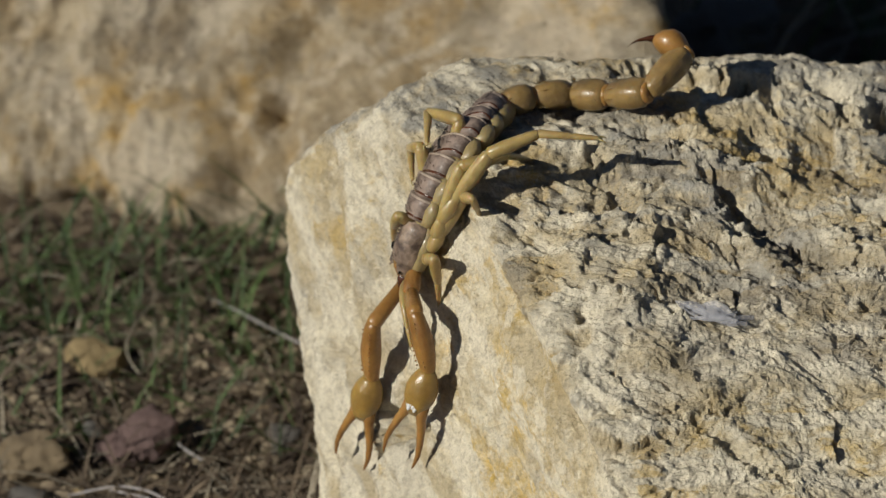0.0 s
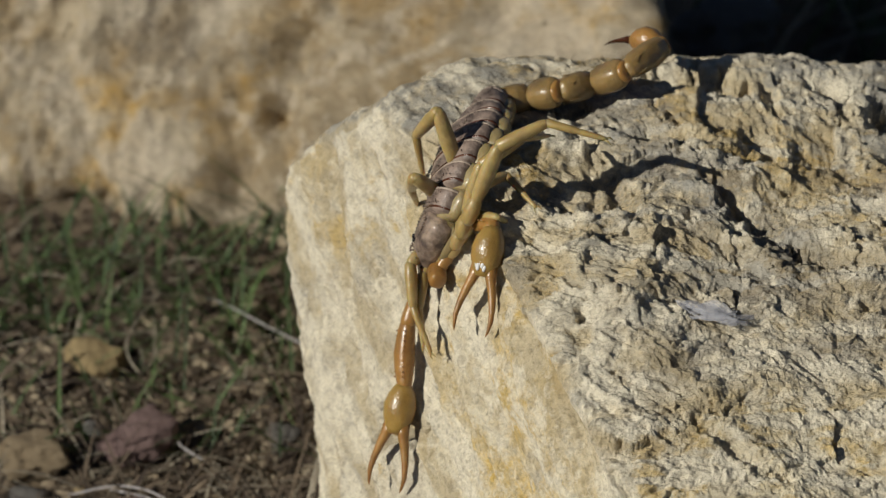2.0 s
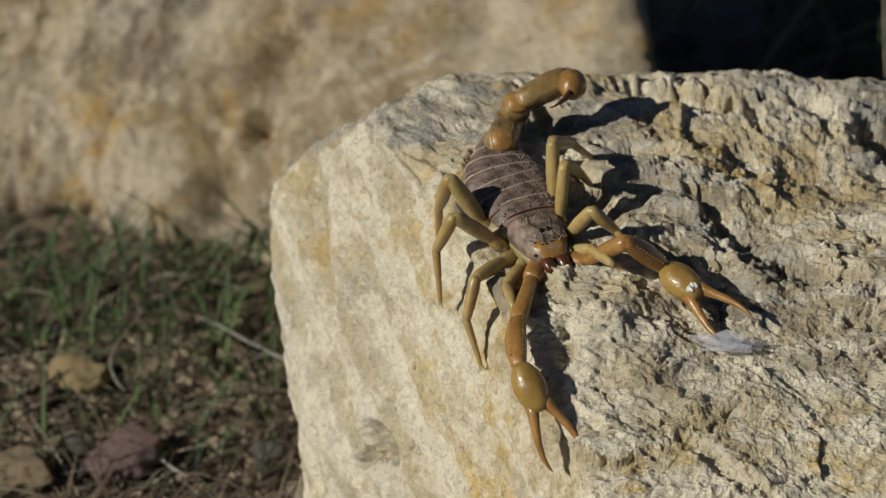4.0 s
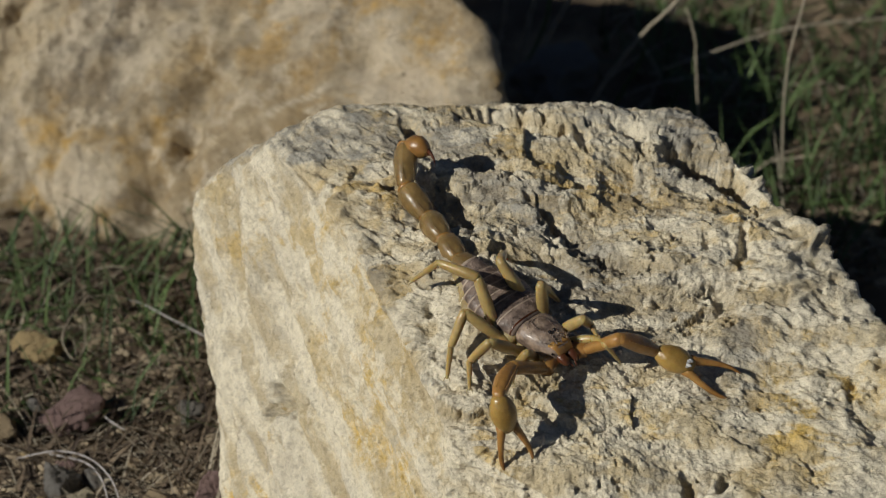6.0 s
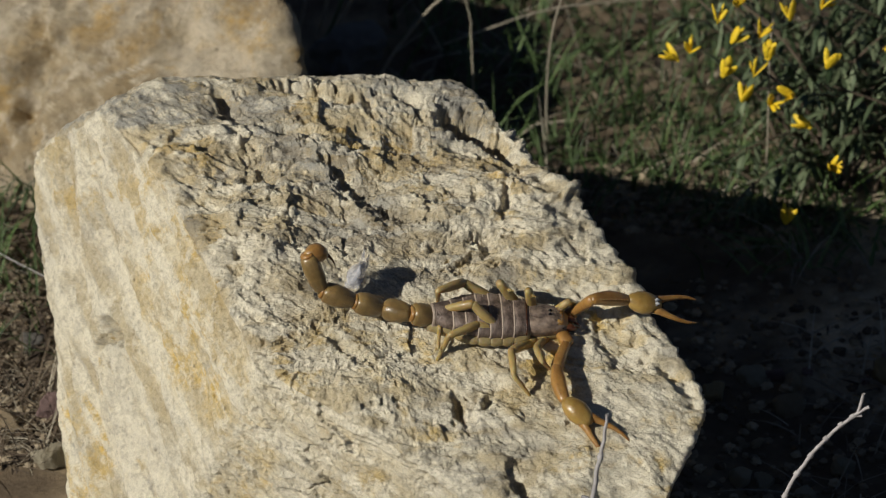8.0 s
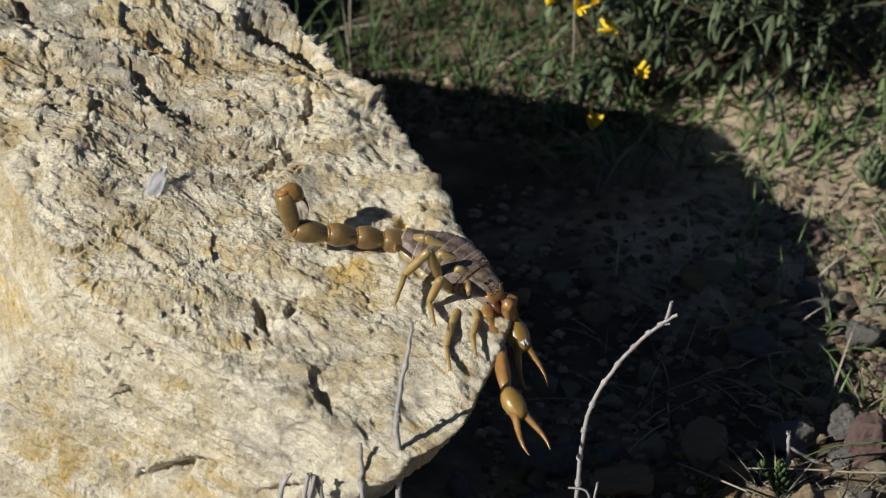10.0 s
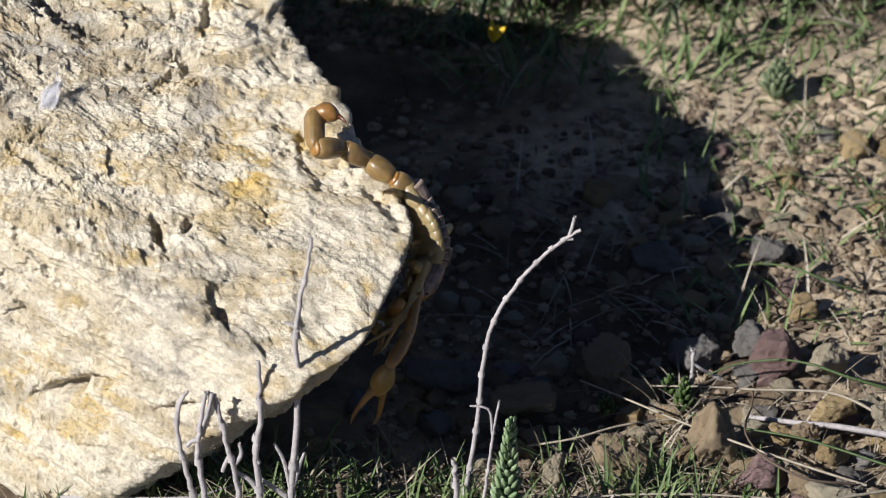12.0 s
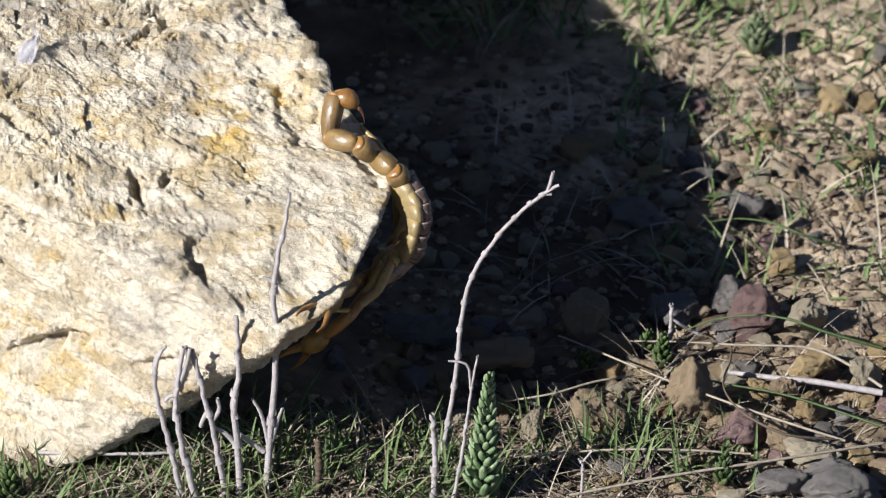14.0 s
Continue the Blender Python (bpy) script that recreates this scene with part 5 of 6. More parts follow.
stance(9, [(32.9, 8.4), (43.1, 7.0), (53.4, 3.0), (61.2, 0.2)],
       [(27.1, 8.1), (20.8, 7.8), (14.4, 7.8), (7.6, 7.8), (3.4, 15.7), (5.8, 15.7)],
       [(61.2, -10.9), (64.2, -17.5), (68.7, -21.7), (73.8, -26.3)],
       [(66.0, 2.2), (69.0, -1.5), (73.2, -5.1), (77.2, -10.9)])
stance(11.5, [(70.8, -4.0), (74.9, -10.5), (76.4, -17.5), (74.9, -23.2)],
       [(66.1, -1.1), (61.1, 1.5), (55.6, 3.6), (48.5, 5.9), (48.8, 13.2), (52.2, 13.0)],
       [(75.3, -32.2), (72.2, -41.0), (71.2, -46.3), (69.1, -52.2)],
       [(73.2, -26.3), (71.4, -28.1), (69.1, -29.3), (65.8, -32.2)])
stance(12, [(70.8, -3.7), (73.6, -10.7), (74.8, -18.9), (71.6, -25.9)],
       [(66.9, -0.7), (61.7, 2.8), (56.4, 5.5), (50.5, 5.5), (50.3, 13.0), (53.7, 12.8)],
       [(70.1, -33.2), (66.0, -40.0), (63.6, -45.9), (60.5, -51.5)],
       [(68.1, -27.1), (65.8, -29.5), (63.4, -31.8), (60.5, -35.9)])
stance(12.5, [(73.0, -9.2), (75.4, -16.2), (75.0, -26.2), (71.5, -32.6)],
       [(69.4, -5.7), (64.7, -1.8), (59.4, 1.7), (53.0, 4.7), (53.3, 12.5), (57.1, 11.9)],
       [(68.4, -38.5), (63.1, -44.9), (58.9, -50.2), (53.3, -55.3)],
       [(67.4, -30.9), (64.1, -33.4), (61.3, -36.7), (58.6, -42.1)])
stance(13, [(72.9, -10.4), (75.2, -17.8), (74.0, -26.6), (70.3, -31.3)],
       [(69.5, -7.3), (65.0, -3.5), (60.1, -0.2), (54.7, 3.0), (55.3, 11.5), (58.3, 10.7)],
       [(66.4, -38.9), (60.0, -45.1), (56.8, -50.1), (51.0, -54.2)],
       [(66.2, -30.7), (62.7, -33.7), (60.3, -36.0), (56.8, -39.5)])
stance(13.5, [(73.3, -11.4), (75.7, -19.0), (73.0, -27.3), (68.0, -31.9)],
       [(70.9, -8.5), (66.9, -5.7), (62.4, -3.2), (56.8, -0.5), (59.5, 8.5), (62.7, 7.3)],
       [(63.4, -40.1), (58.0, -45.4), (54.5, -48.9), (49.5, -52.1)],
       [(64.2, -31.9), (60.7, -34.9), (58.3, -36.6), (54.8, -40.1)])
stance(14, [(73.6, -11.3), (76.0, -18.3), (73.0, -26.5), (67.6, -31.6)],
       [(71.5, -8.6), (67.8, -5.6), (63.9, -2.9), (57.8, -1.7), (59.4, 7.7), (62.9, 5.9)],
       [(62.4, -38.8), (57.4, -42.6), (54.2, -45.3), (49.2, -48.2)],
       [(63.3, -31.8), (59.8, -34.1), (57.4, -36.5), (54.3, -39.4)])


GAITS = {}


def gait(t, right, left):
    """Knee, ankle and foot of the four legs of each side, front to rear, in mm of the slanted plane."""
    GAITS[t] = np.array((right, left))


gait(0, [((-55.9, 24.3), (-55.3, 22.2), (-54.2, 16.2)), ((-56.1, 35.7), (-56.8, 34.2), (-56.8, 30.9)), ((-53.3, 46.9), (-54.4, 45.7), (-54.1, 40.9)), ((-46.2, 54.3), (-51.8, 51), (-52, 46))],
     [((-51, 29.4), (-50.4, 26), (-50.1, 21.8)), ((-46.5, 38.6), (-45.4, 38.2), (-44, 35.2)), ((-46.2, 45.2), (-40.4, 44.6), (-36.7, 43.9)), ((-38.8, 50.4), (-31.7, 49.3), (-22.6, 46.7))])
gait(1, [((-55.9, 25.1), (-54.6, 22.2), (-53.4, 16.8)), ((-55.6, 34.2), (-56.3, 30.9), (-56.6, 27.7)), ((-54.6, 44.3), (-55.1, 43.2), (-54.3, 38.8)), ((-46.8, 53.9), (-52, 50.8), (-51.9, 46.2))],
     [((-49.5, 28.4), (-48.7, 26.8), (-47.5, 25.9)), ((-44.8, 40.4), (-44.2, 38.3), (-43.9, 35.4)), ((-46.2, 45.6), (-40.9, 45), (-36.5, 43.7)), ((-38.4, 50.8), (-31.3, 49.9), (-22.6, 46.6))])
gait(2, [((-53.4, 25.9), (-53.3, 20.9), (-52.3, 14.3)), ((-54.8, 28.2), (-53.9, 20.5), (-50.6, 13.5)), ((-53.8, 41.2), (-54.3, 39.6), (-53.3, 37.1)), ((-50.7, 52), (-53.6, 47.4), (-52.4, 41))],
     [((-44.6, 36), (-41.7, 35.4), (-39.6, 34.3)), ((-44.6, 41.5), (-40.4, 41.6), (-35.9, 36.7)), ((-42.7, 47.8), (-36.7, 47.8), (-33.8, 47.4)), ((-38.8, 52.2), (-31.7, 50.6), (-22.6, 45.9))])
gait(4.5, [((-34.3, 28.4), (-33.2, 25.9), (-32.9, 23.4)), ((-39.6, 29.2), (-41.5, 23.4), (-39.5, 16.4)), ((-43.8, 37.1), (-46.9, 31.3), (-46.3, 21.9)), ((-45.3, 41.5), (-46.6, 37.1), (-46.9, 32.1))],
     [((-21, 32.5), (-18.1, 30), (-15.7, 29.2)), ((-21, 38.2), (-17.3, 34.2), (-16.5, 32.5)), ((-26.4, 44.9), (-24.8, 43.3), (-23.1, 40.8)), ((-29.6, 48.2), (-27.7, 48.1), (-25.2, 46.2))])
gait(5, [((-29.1, 25.1), (-31.6, 22.6), (-28.7, 20)), ((-35.3, 26.4), (-37.8, 21.4), (-35.7, 13.5)), ((-39.9, 32.2), (-45.1, 28.4), (-46.2, 21)), ((-37.6, 42.1), (-42.1, 39.2), (-43.6, 31.3))],
     [((-14.6, 26.8), (-12.2, 24.3), (-10.9, 20.2)), ((-19, 35), (-17.1, 33.4), (-15.2, 29.3)), ((-19.8, 38.5), (-17.9, 37.1), (-16.7, 33.4)), ((-30.3, 46.8), (-28.3, 47), (-26.2, 45))])
gait(5.5, [((-22.9, 12), (-21.3, 9.5), (-19.2, 7)), ((-29.1, 18.6), (-31.6, 14.5), (-30.8, 11.1)), ((-31.6, 27.7), (-37.4, 24.8), (-40.7, 16.9)), ((-28.3, 35.6), (-34.1, 35.6), (-38.6, 29.8))],
     [((-10.9, 23.6), (-10.1, 21.9), (-11.3, 20.2)), ((-12.2, 26.9), (-10.1, 25.6), (-7.9, 21.7)), ((-15.1, 31.8), (-13.4, 30.6), (-12.2, 27.7)), ((-23.3, 39), (-21.7, 39.3), (-19.6, 37.6))])
gait(6, [((-11.9, 13.6), (-14, 11), (-14.5, 7.9)), ((-18.6, 15.6), (-22.3, 12), (-22.3, 6.8)), ((-23.5, 21.3), (-25.7, 14.6), (-26.4, 8.9)), ((-21.4, 29.1), (-27.9, 30.1), (-33.1, 26.5))],
     [((0.5, 16.2), (2.6, 15.1), (5.2, 12)), ((-1.6, 19.8), (-0, 18.7), (1, 16.7)), ((-9.3, 26), (-7.8, 24.9), (-5.7, 22.9)), ((-17.9, 32.2), (-16, 31.7), (-13.5, 29.6))])
gait(6.5, [((-0.6, 9.7), (-3.6, 7.9), (-4.9, 6.1)), ((-8.5, 10.3), (-9.7, 8.5), (-9.1, 5.5)), ((-16.4, 17), (-22.4, 13.9), (-24.9, 7.3)), ((-15.2, 24), (-20.6, 21.8), (-23.3, 16.4))],
     [((6.7, 14.6), (7.9, 15.8), (9.1, 16.4)), ((1.8, 21.2), (3, 20), (4.8, 18.8)), ((-3.6, 23.3), (-2.4, 21.8), (-0.6, 21.2)), ((-15.4, 29.3), (-12.7, 29.1), (-9.7, 27.3))])
gait(7, [((14.7, 3.2), (17.7, -1), (23.8, -2.8)), ((3.8, 9), (-1, 6.2), (-1.6, -1.6)), ((-1, 13.1), (-6.5, 9.9), (-8.3, 3.2)), ((-7.7, 15.9), (-15.5, 14.1), (-20.4, 9.3))],
     [((17.7, 11.7), (20.1, 10.5), (21.9, 10.5)), ((13.5, 15.9), (17.7, 15.9), (21.3, 13.5)), ((4.2, 17.7), (3.2, 16.8), (3.8, 15.3)), ((-1.6, 20.7), (-5.5, 19.5), (-6.5, 17.1))])
gait(7.5, [((24.1, 3.4), (24.7, 1), (28.4, -0.3)), ((19.9, 4.3), (17.8, 2.2), (16.3, -1.5)), ((10.8, 10), (10.2, 3.4), (12.3, -2.7)), ((7.2, 13.6), (0.6, 11.2), (-3.7, 5.2))],
     [((29.6, 13.3), (27.8, 12.8), (27.1, 11.2)), ((18.1, 14.9), (18.7, 14.3), (20.5, 14.3)), ((14.5, 16.7), (15.1, 15.5), (16.9, 14.9)), ((1.8, 18.5), (-1.3, 17.6), (-1.9, 16.7))])
gait(8, [((34.5, 1.3), (35.7, -1.7), (37.6, -3.5)), ((29.1, 0.7), (29.7, -4.7), (33.9, -10.1)), ((21.9, 6.2), (15.8, 3.8), (12.8, -2.3)), ((19.4, 12.2), (14, 9.2), (13.4, 0.7))],
     [((41.2, 11), (43, 10.4), (44.8, 9.8)), ((32.7, 13.4), (33.3, 12.8), (33.9, 12.2)), ((26.7, 15), (27.3, 14), (29.1, 13.4)), ((18.2, 15.6), (13.4, 13.4), (13.4, 10.4))])
gait(8.5, [((44.5, -2.1), (42.1, -3.9), (39.7, -6.3)), ((37.9, 0.3), (34.3, -3.3), (34.9, -10.5)), ((31.9, 3.7), (28.3, -0.9), (28.9, -9.3)), ((27, 8.2), (20.4, 6.3), (15.6, -0.9))],
     [((46.9, 11.8), (49.3, 8.8), (49.9, 6.3)), ((44.5, 11.2), (45.7, 8.8), (46.9, 7)), ((36.7, 12.4), (37.9, 11.8), (39.7, 11.2)), ((29.7, 14.2), (25.2, 13.3), (24.9, 10.6))])
gait(9, [((57.6, -2.4), (57, -5.4), (60, -10.2)), ((49.8, -4.8), (50.1, -10.8), (54, -17.5)), ((42.5, 2.6), (38.9, -3.6), (41.7, -11.5)), ((36.5, 8.4), (30.5, 3.6), (29.9, -4.8))],
     [((53.4, 10.2), (55.2, 8.4), (56.4, 6.6)), ((51.3, 12), (52.2, 10.8), (54.6, 8.4)), ((45.9, 12.6), (45.3, 11.4), (45.8, 9.6)), ((38.3, 13.6), (32.3, 13.3), (31.7, 10.8))])
gait(11.5, [((72.6, -28.7), (70.8, -31.6), (68.1, -36.3)), ((70.3, -26.9), (67.3, -29.3), (63.4, -32.2)), ((75.5, -14), (74.9, -16.4), (73.8, -17.5)), ((78.2, -7.9), (74.6, -12.8), (69.7, -17))],
     [((73.2, -26.9), (71.4, -28.1), (69.1, -29.3)), ((71.4, -22.2), (70.3, -24.6), (69.1, -26.9)), ((70.3, -15.2), (69.7, -17.5), (69.1, -18.7)), ((67.9, -5.8), (68.5, -9.3), (67.3, -11.1))])
gait(12.5, [((68.6, -30.9), (63.3, -32), (60.4, -37.9)), ((68.6, -33.2), (64.5, -36.1), (59.8, -37.9)), ((74.5, -9.8), (71.5, -10.9), (67.7, -11.3)), ((79.1, -13.9), (75.6, -18), (68.6, -19.7))],
     [((70.9, -33.2), (69.2, -35.6), (67.4, -36.7)), ((73.3, -27.3), (71.5, -28.5), (69.8, -30.9)), ((73.9, -22.7), (72.7, -25), (70.9, -26.2)), ((69.8, -0.4), (65.1, 2.5), (61.6, 3.7))])
gait(14, [((65.1, -35.3), (61, -38.8), (58, -41.2)), ((68, -34.1), (62.7, -37.7), (59.2, -37.7)), ((75.4, -25.4), (72.1, -27.1), (68.6, -27.7)), ((76.2, -16.8), (73.8, -11.9), (67.4, -11.6))],
     [((67.4, -35.3), (65.1, -36.5), (62.7, -38.8)), ((72.1, -27.1), (70.9, -28.3), (69.7, -29.5)), ((74.4, -20.1), (73.3, -22.4), (72.1, -23.6)), ((72.1, -6), (66.8, -0.2), (61.8, 3.3))])


def paces(t):
    """Knees, ankles and feet at t, between those given."""
    ts = sorted(GAITS)
    i = max(0, min(len(ts) - 2, sum(u <= t for u in ts) - 1))
    f = min(1.0, max(0.0, (t - ts[i]) / (ts[i + 1] - ts[i])))
    return GAITS[ts[i]] * (1 - f) + GAITS[ts[i + 1]] * f


# from here on the body climbs round the shaded end of the rock: mm farther in
INWARD = [(9.2, 0.0), (10.4, 6.0), (11.4, 14.0), (14.0, 18.0)]

EYE_MM = np.array(EYE) / MM
SKIN = 1.0      # mean relief over the smooth block, mm


def on_sight(a, b):
    way = np.array(slant(a, b)) / MM - EYE_MM
    return way / np.linalg.norm(way)


STEPS = np.linspace(1430.0, 1640.0, 106)


def cross(way, lift):
    """Where the line of sight first comes within lift of the smooth block, or passes nearest to it."""
    g = FRONT.gaps(EYE_MM + STEPS[:, None] * way) + lift
    hit = np.argmax(g > 0)
    if g[hit] > 0 and hit > 0:
        return STEPS[hit] - (STEPS[hit] - STEPS[hit - 1]) * g[hit] / (g[hit] - g[hit - 1]), True
    return STEPS[int(np.argmax(g))], False


ROUND = np.array([(0, 0, 0), (1.6, 0, 0), (-1.6, 0, 0), (0, 1.6, 0), (0, -1.6, 0), (0, 0, 1.6), (0, 0, -1.6)])


def over_rock(a, b, lift, inward=0.0):
    """The point on the line of sight through (a, b) that floats lift mm over the front rock, and the rock's normal there."""
    way = on_sight(a, b)
    s, met = cross(way, SKIN)
    if met:
        near = EYE_MM + way * s + ROUND
        d = near - FRONT.heart
        h = relief_near(d / np.linalg.norm(d, axis=1)[:, None])
        s, met = cross(way, lift + 0.5 * (h.mean() + h.max()))
    if not met:
        s += inward
    p = EYE_MM + way * s
    return p, FRONT.inside(p)[1]


def reach(start, a, b, length, lift, inward=0.0, fore=0.0):
    """The point on the line of sight through (a, b) that is length mm from start, as near as can be to lift over the rock."""
    way = on_sight(a, b)
    wish = (over_rock(a, b, lift, inward)[0] - EYE_MM) @ way
    mid = (start - EYE_MM) @ way
    off = EYE_MM + way * mid - start
    room = length ** 2 - off @ off
    if room <= (fore * length) ** 2 and fore > 0:
        return start + off / np.linalg.norm(off) * length * math.sqrt(1 - fore ** 2) - way * fore * length
    if room <= 0:
        return start + off / np.linalg.norm(off) * length
    half = math.sqrt(room)
    s = min((mid - half, mid + half), key=lambda d: abs(d - wish) + 2 * max(0.0, d - wish))
    return EYE_MM + way * s


def frame_at(p, along, up):
    x = along / np.linalg.norm(along)
    y = np.cross(up, x)
    y = y / np.linalg.norm(y)
    z = np.cross(x, y)
    m = Matrix(((x[0], y[0], z[0], p[0] * MM), (x[1], y[1], z[1], p[1] * MM), (x[2], y[2], z[2], p[2] * MM), (0, 0, 0, 1)))
    return m


def glide(t):
    """The stance at t, between those given (Catmull-Rom)."""
    ts = sorted(STANCES)
    flat = {k: np.array([q for group in STANCES[k] for q in group]) for k in ts}
    if t <= ts[0]:
        v = flat[ts[0]]
    elif t >= ts[-1]:
        v = flat[ts[-1]]
    else:
        i = max(j for j in range(len(ts)) if ts[j] <= t)
        i = min(i, len(ts) - 2)
        a, b = ts[i], ts[i + 1]
        u = (t - a) / (b - a)

        def rate(j):
            if 0 < j < len(ts) - 1:
                return (flat[ts[j + 1]] - flat[ts[j - 1]]) / (ts[j + 1] - ts[j - 1])
            return 0 * flat[ts[j]]
        h = b - a
        v = ((2 * u ** 3 - 3 * u ** 2 + 1) * flat[a] + (u ** 3 - 2 * u ** 2 + u) * h * rate(i)
             + (-2 * u ** 3 + 3 * u ** 2) * flat[b] + (u ** 3 - u ** 2) * h * rate(i + 1))
    out, at = [], 0
    for group in STANCES[ts[0]]:
        out.append(v[at:at + len(group)])
        at += len(group)
    return out


HIPS = [(4.2, 2.8), (2.2, 3.7), (-0.2, 4.3), (-3.0, 4.8)]


LEAN = [(0.0, 42.0), (2.2, 34.0), (3.6, 0.0), (4.5, -6.0), (5.5, -8.0), (6.5, -10.0), (7.5, -8.0), (9.2, -6.0), (11.3, 0.0), (14.0, 0.0)]     # seconds, degrees of roll


def crawl():
    """World poses of all parts at every quarter second."""
    times = [i * 0.25 for i in range(57)]
    rows = {key: [] for key in (*RIG, "body")}
    for step, t in enumerate(times):
        spine, tail, *arms = glide(t)
        walked = paces(t)
        inward = float(np.interp(t, [r[0] for r in INWARD], [r[1] for r in INWARD]))
        pts = [over_rock(*q, lift, inward * k) for q, lift, k in zip(spine, (3.2, 3.6, 3.8, 3.6), (0.1, 0.5, 1.0, 1.0))]
        p = [q[0] for q in pts]
        n = [q[1] for q in pts]
        mean = sum(n) / 4
        n = [(0.45 * v + 0.55 * mean) / np.linalg.norm(0.45 * v + 0.55 * mean) for v in n]

        def back(u):
            """Body line from the tail root (0) to the head (3), with its normal."""
            i = min(int(u), 2)
            f = u - i
            pre = p[i - 1] if i > 0 else 2 * p[0] - p[1]
            post = p[i + 2] if i < 2 else 2 * p[3] - p[2]
            a, b, c, d = pre, p[i], p[i + 1], post
            q = 0.5 * (2 * b + (c - a) * f + (2 * a - 5 * b + 4 * c - d) * f ** 2 + (3 * b - a - 3 * c + d) * f ** 3)
            tang = 0.5 * ((c - a) + 2 * (2 * a - 5 * b + 4 * c - d) * f + 3 * (3 * b - a - 3 * c + d) * f ** 2)
            up = n[i] * (1 - f) + n[i + 1] * f
            return q, tang, up / np.linalg.norm(up)

        axis = p[3] - p[0]
        axis = axis / np.linalg.norm(axis)
        lean = radians(float(np.interp(t, [r[0] for r in LEAN], [r[1] for r in LEAN])))
        n = [v * math.cos(lean) + np.cross(axis, v) * math.sin(lean) for v in n]
        chest, ahead, up = back(2.0)
        head = back(3.0)[0]
        ahead = head - chest
        cara = frame_at(head - ahead / np.linalg.norm(ahead) * 8.6, ahead, back(2.5)[2])
        rows["carapace"].append((t, cara))
        body = frame_at(back(1.2)[0], back(1.2)[1], back(1.2)[2])
        rows["body"].append((t, body))
        root = np.array(cara.translation) / MM
        for i in range(7):
            u = 2.0 * (1 - (i + 0.1) / 7.3)
            q, tang, upn = back(u)
            if i == 0:
                q = 0.5 * q + 0.5 * (root - ahead / np.linalg.norm(ahead) * 0.6)
            rows[f"plate{i}"].append((t, frame_at(q, tang, upn)))
        # tail
        at = back(0.0)[0] + back(0.0)[2] * 0.4
        ups = back(0.0)[2]
        for i, length in enumerate(TAIL_LEN):
            q = reach(at, *tail[i], length, (3.6, 4.2, 5.0, 7.0, 15.0)[i])
            d = q - at
            if i == 4:
                rise = np.cross(np.cross(prev, ups), d)
                ups = rise if np.linalg.norm(rise) > 1e-3 else ups
                ups = -prev if abs(prev @ d) < 0.8 * np.linalg.norm(prev) * np.linalg.norm(d) else ups
            rows[f"tail{i}"].append((t, frame_at(at, d, ups)))
            prev, at = d, q
        q = reach(at, *tail[5], 3.4, 15.0)
        d = q - at
        rows["bulb"].append((t, frame_at(at, d, -prev)))
        # claw arms
        m = np.array(cara.to_3x3())
        for (s, tag), arm in zip(((-1, "A"), (1, "B")), arms):
            hip = root + m @ np.array((7.2, 1.9 * s, -1.2))
            elbow = over_rock(*arm[0], 6.5, inward)[0]
            d = elbow - hip
            out = m @ np.array((0.75, 0.66 * s, 0.0))
            start = hip + 3.2 * (0.6 * out + 0.4 * d / np.linalg.norm(d))
            upa = back(3.0)[2]
            rows["hip" + tag].append((t, frame_at(hip, start - hip, upa)))
            elbow = reach(start, *arm[0], FEMUR, 6.5, inward)
            rows["femur" + tag].append((t, frame_at(start, elbow - start, upa)))
            wrist = reach(elbow, *arm[1], PATELLA, 5.2, inward)
            upw = over_rock(*arm[1], 4.0)[1]
            rows["patella" + tag].append((t, frame_at(elbow, wrist - elbow, upw)))
            way = on_sight(*arm[3])
            mid = (wrist - EYE_MM) @ way
            off = EYE_MM + way * mid - wrist
            half = math.sqrt(max(0.0, (PALM + 8.0) ** 2 - off @ off))
            deep = (over_rock(*arm[3], 3.0, inward)[0] - EYE_MM) @ way - mid
            d = off + way * max(-half, min(half, deep))
            upk = 0.5 * over_rock(*arm[2], 3.0)[1] - 0.6 * way
            rows["palm" + tag].append((t, frame_at(wrist, d, upk)))
            # legs
            for i, (la, lb, lc) in enumerate(LEGS):
                hx, hy = HIPS[i]
                hip = root + m @ np.array((hx, hy * s, -2.4))
                a, b, c = walked[0 if s < 0 else 1, i]
                knee = reach(hip, *a, la, (4.5, 5.5, 7.5, 8.0)[i], inward, 0.42)
                ankle = reach(knee, *b, lb, 4.0, inward)
                foot = reach(ankle, *c, lc, 0.3, inward)
                fn = over_rock(*c, 0.3)[1] + 0.3 * m[:, 2]
                rows[f"leg{i}a{tag}"].append((t, frame_at(hip, knee - hip, fn)))
                rows[f"leg{i}b{tag}"].append((t, frame_at(knee, ankle - knee, fn)))
                rows[f"leg{i}c{tag}"].append((t, frame_at(ankle, foot - ankle, fn)))
    return rows


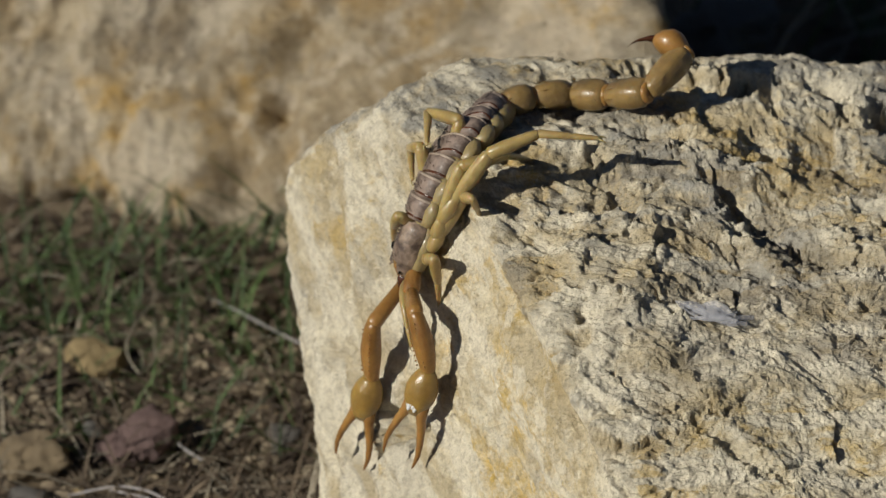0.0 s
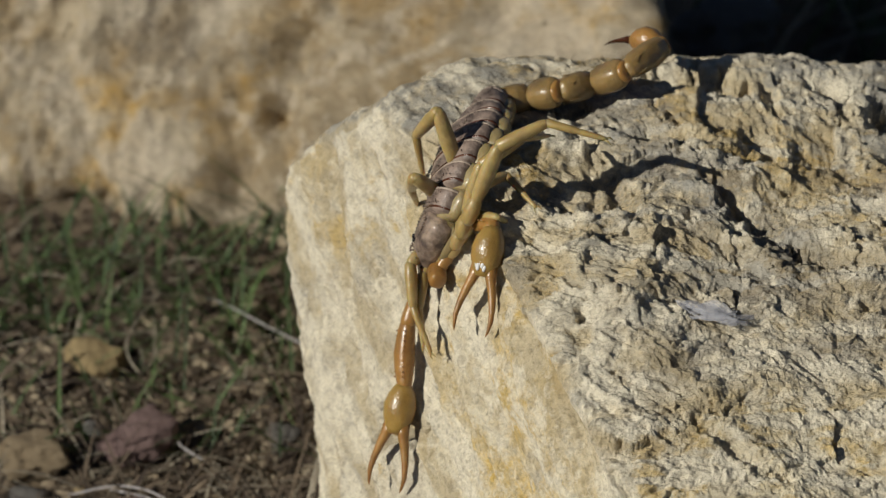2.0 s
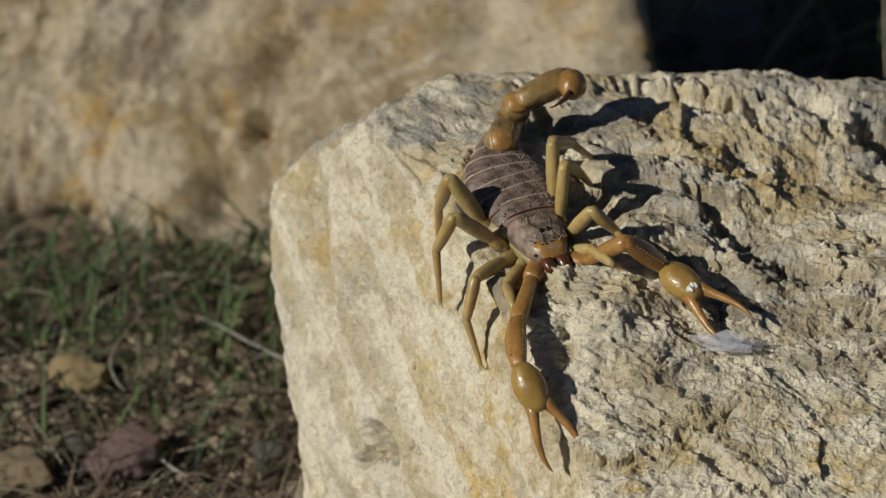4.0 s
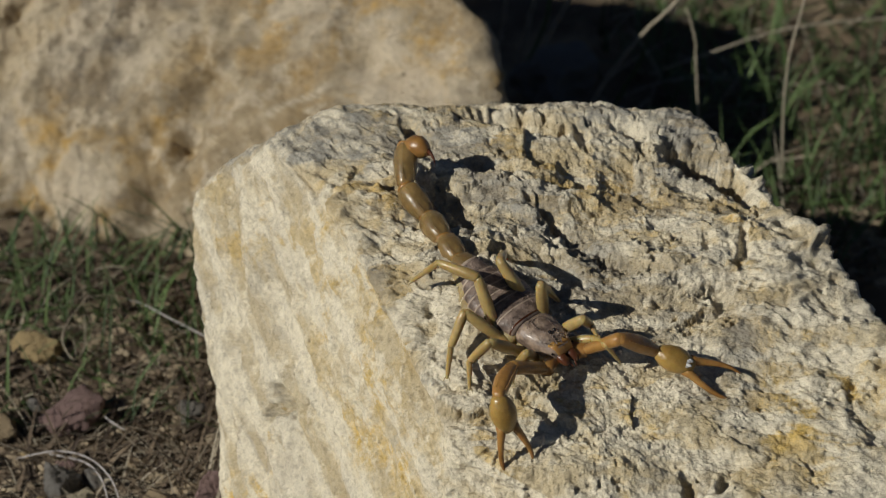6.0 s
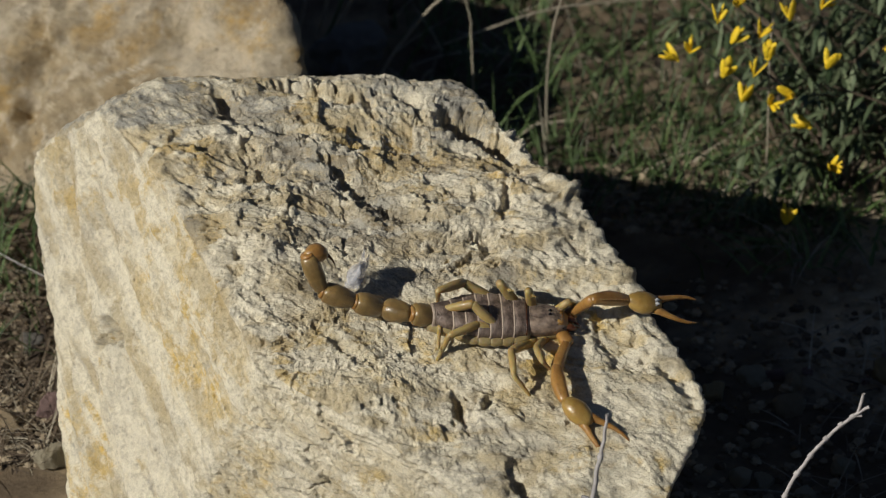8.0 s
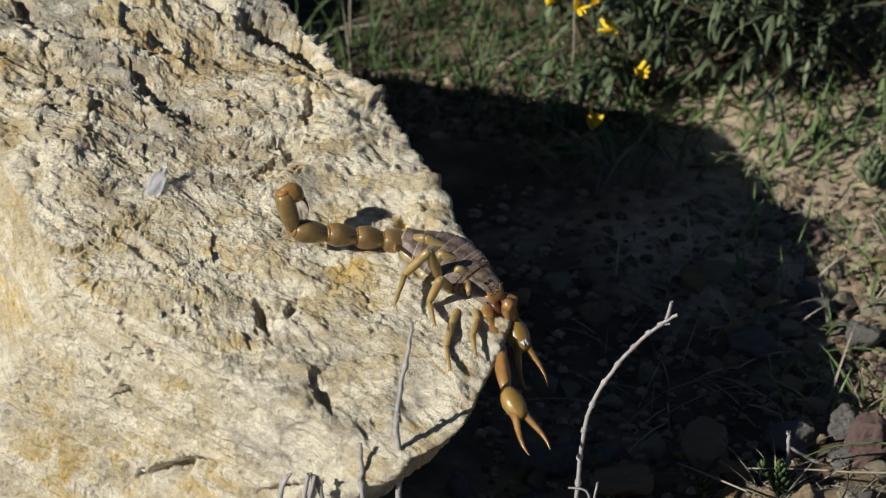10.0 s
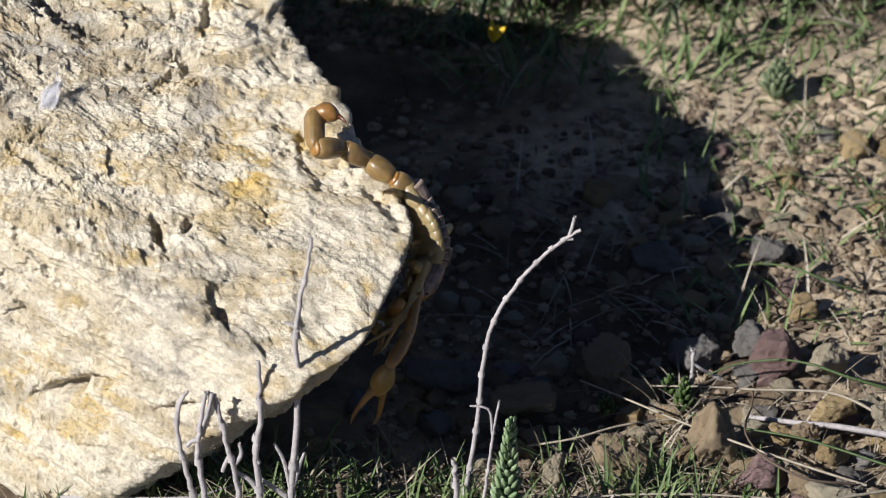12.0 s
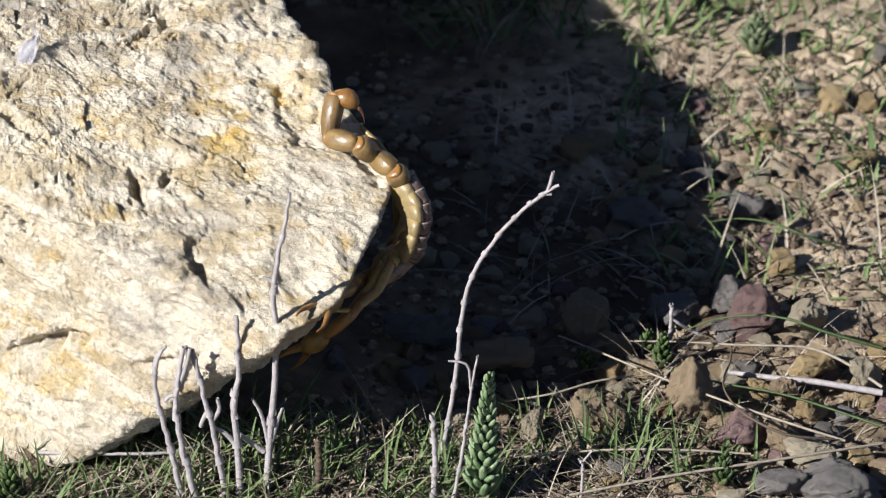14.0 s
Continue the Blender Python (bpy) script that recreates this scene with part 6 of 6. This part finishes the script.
def motions():
    rows = crawl()
    walk(scorpion, rows["body"])
    inverse = {t: m.inverted() for t, m in rows["body"]}
    drift = []
    for t, x, y, turn in [(0, 842, 524, -8), (2.2, 842, 524, -8), (3.4, 860, 535, -4), (4.5, 883, 543, 4), (5.0, 866, 552, 8), (5.5, 884, 574, 0), (6.5, 900, 566, 30), (7.5, 906, 560, 55), (8.2, 890, 565, 70), (14.0, 890, 567, 70)]:
        p, n = over_rock(*sheet(x, y), 1.4)
        c, s = math.cos(radians(turn)), math.sin(radians(turn))
        drift.append((t, frame_at(p, np.array(RIGHT) * c + np.array(UP) * s, n)))
    walk(tuft, drift)
    for key, ob in RIG.items():
        walk(ob, [(t, inverse[t] @ m) for t, m in rows[key]])


motions()
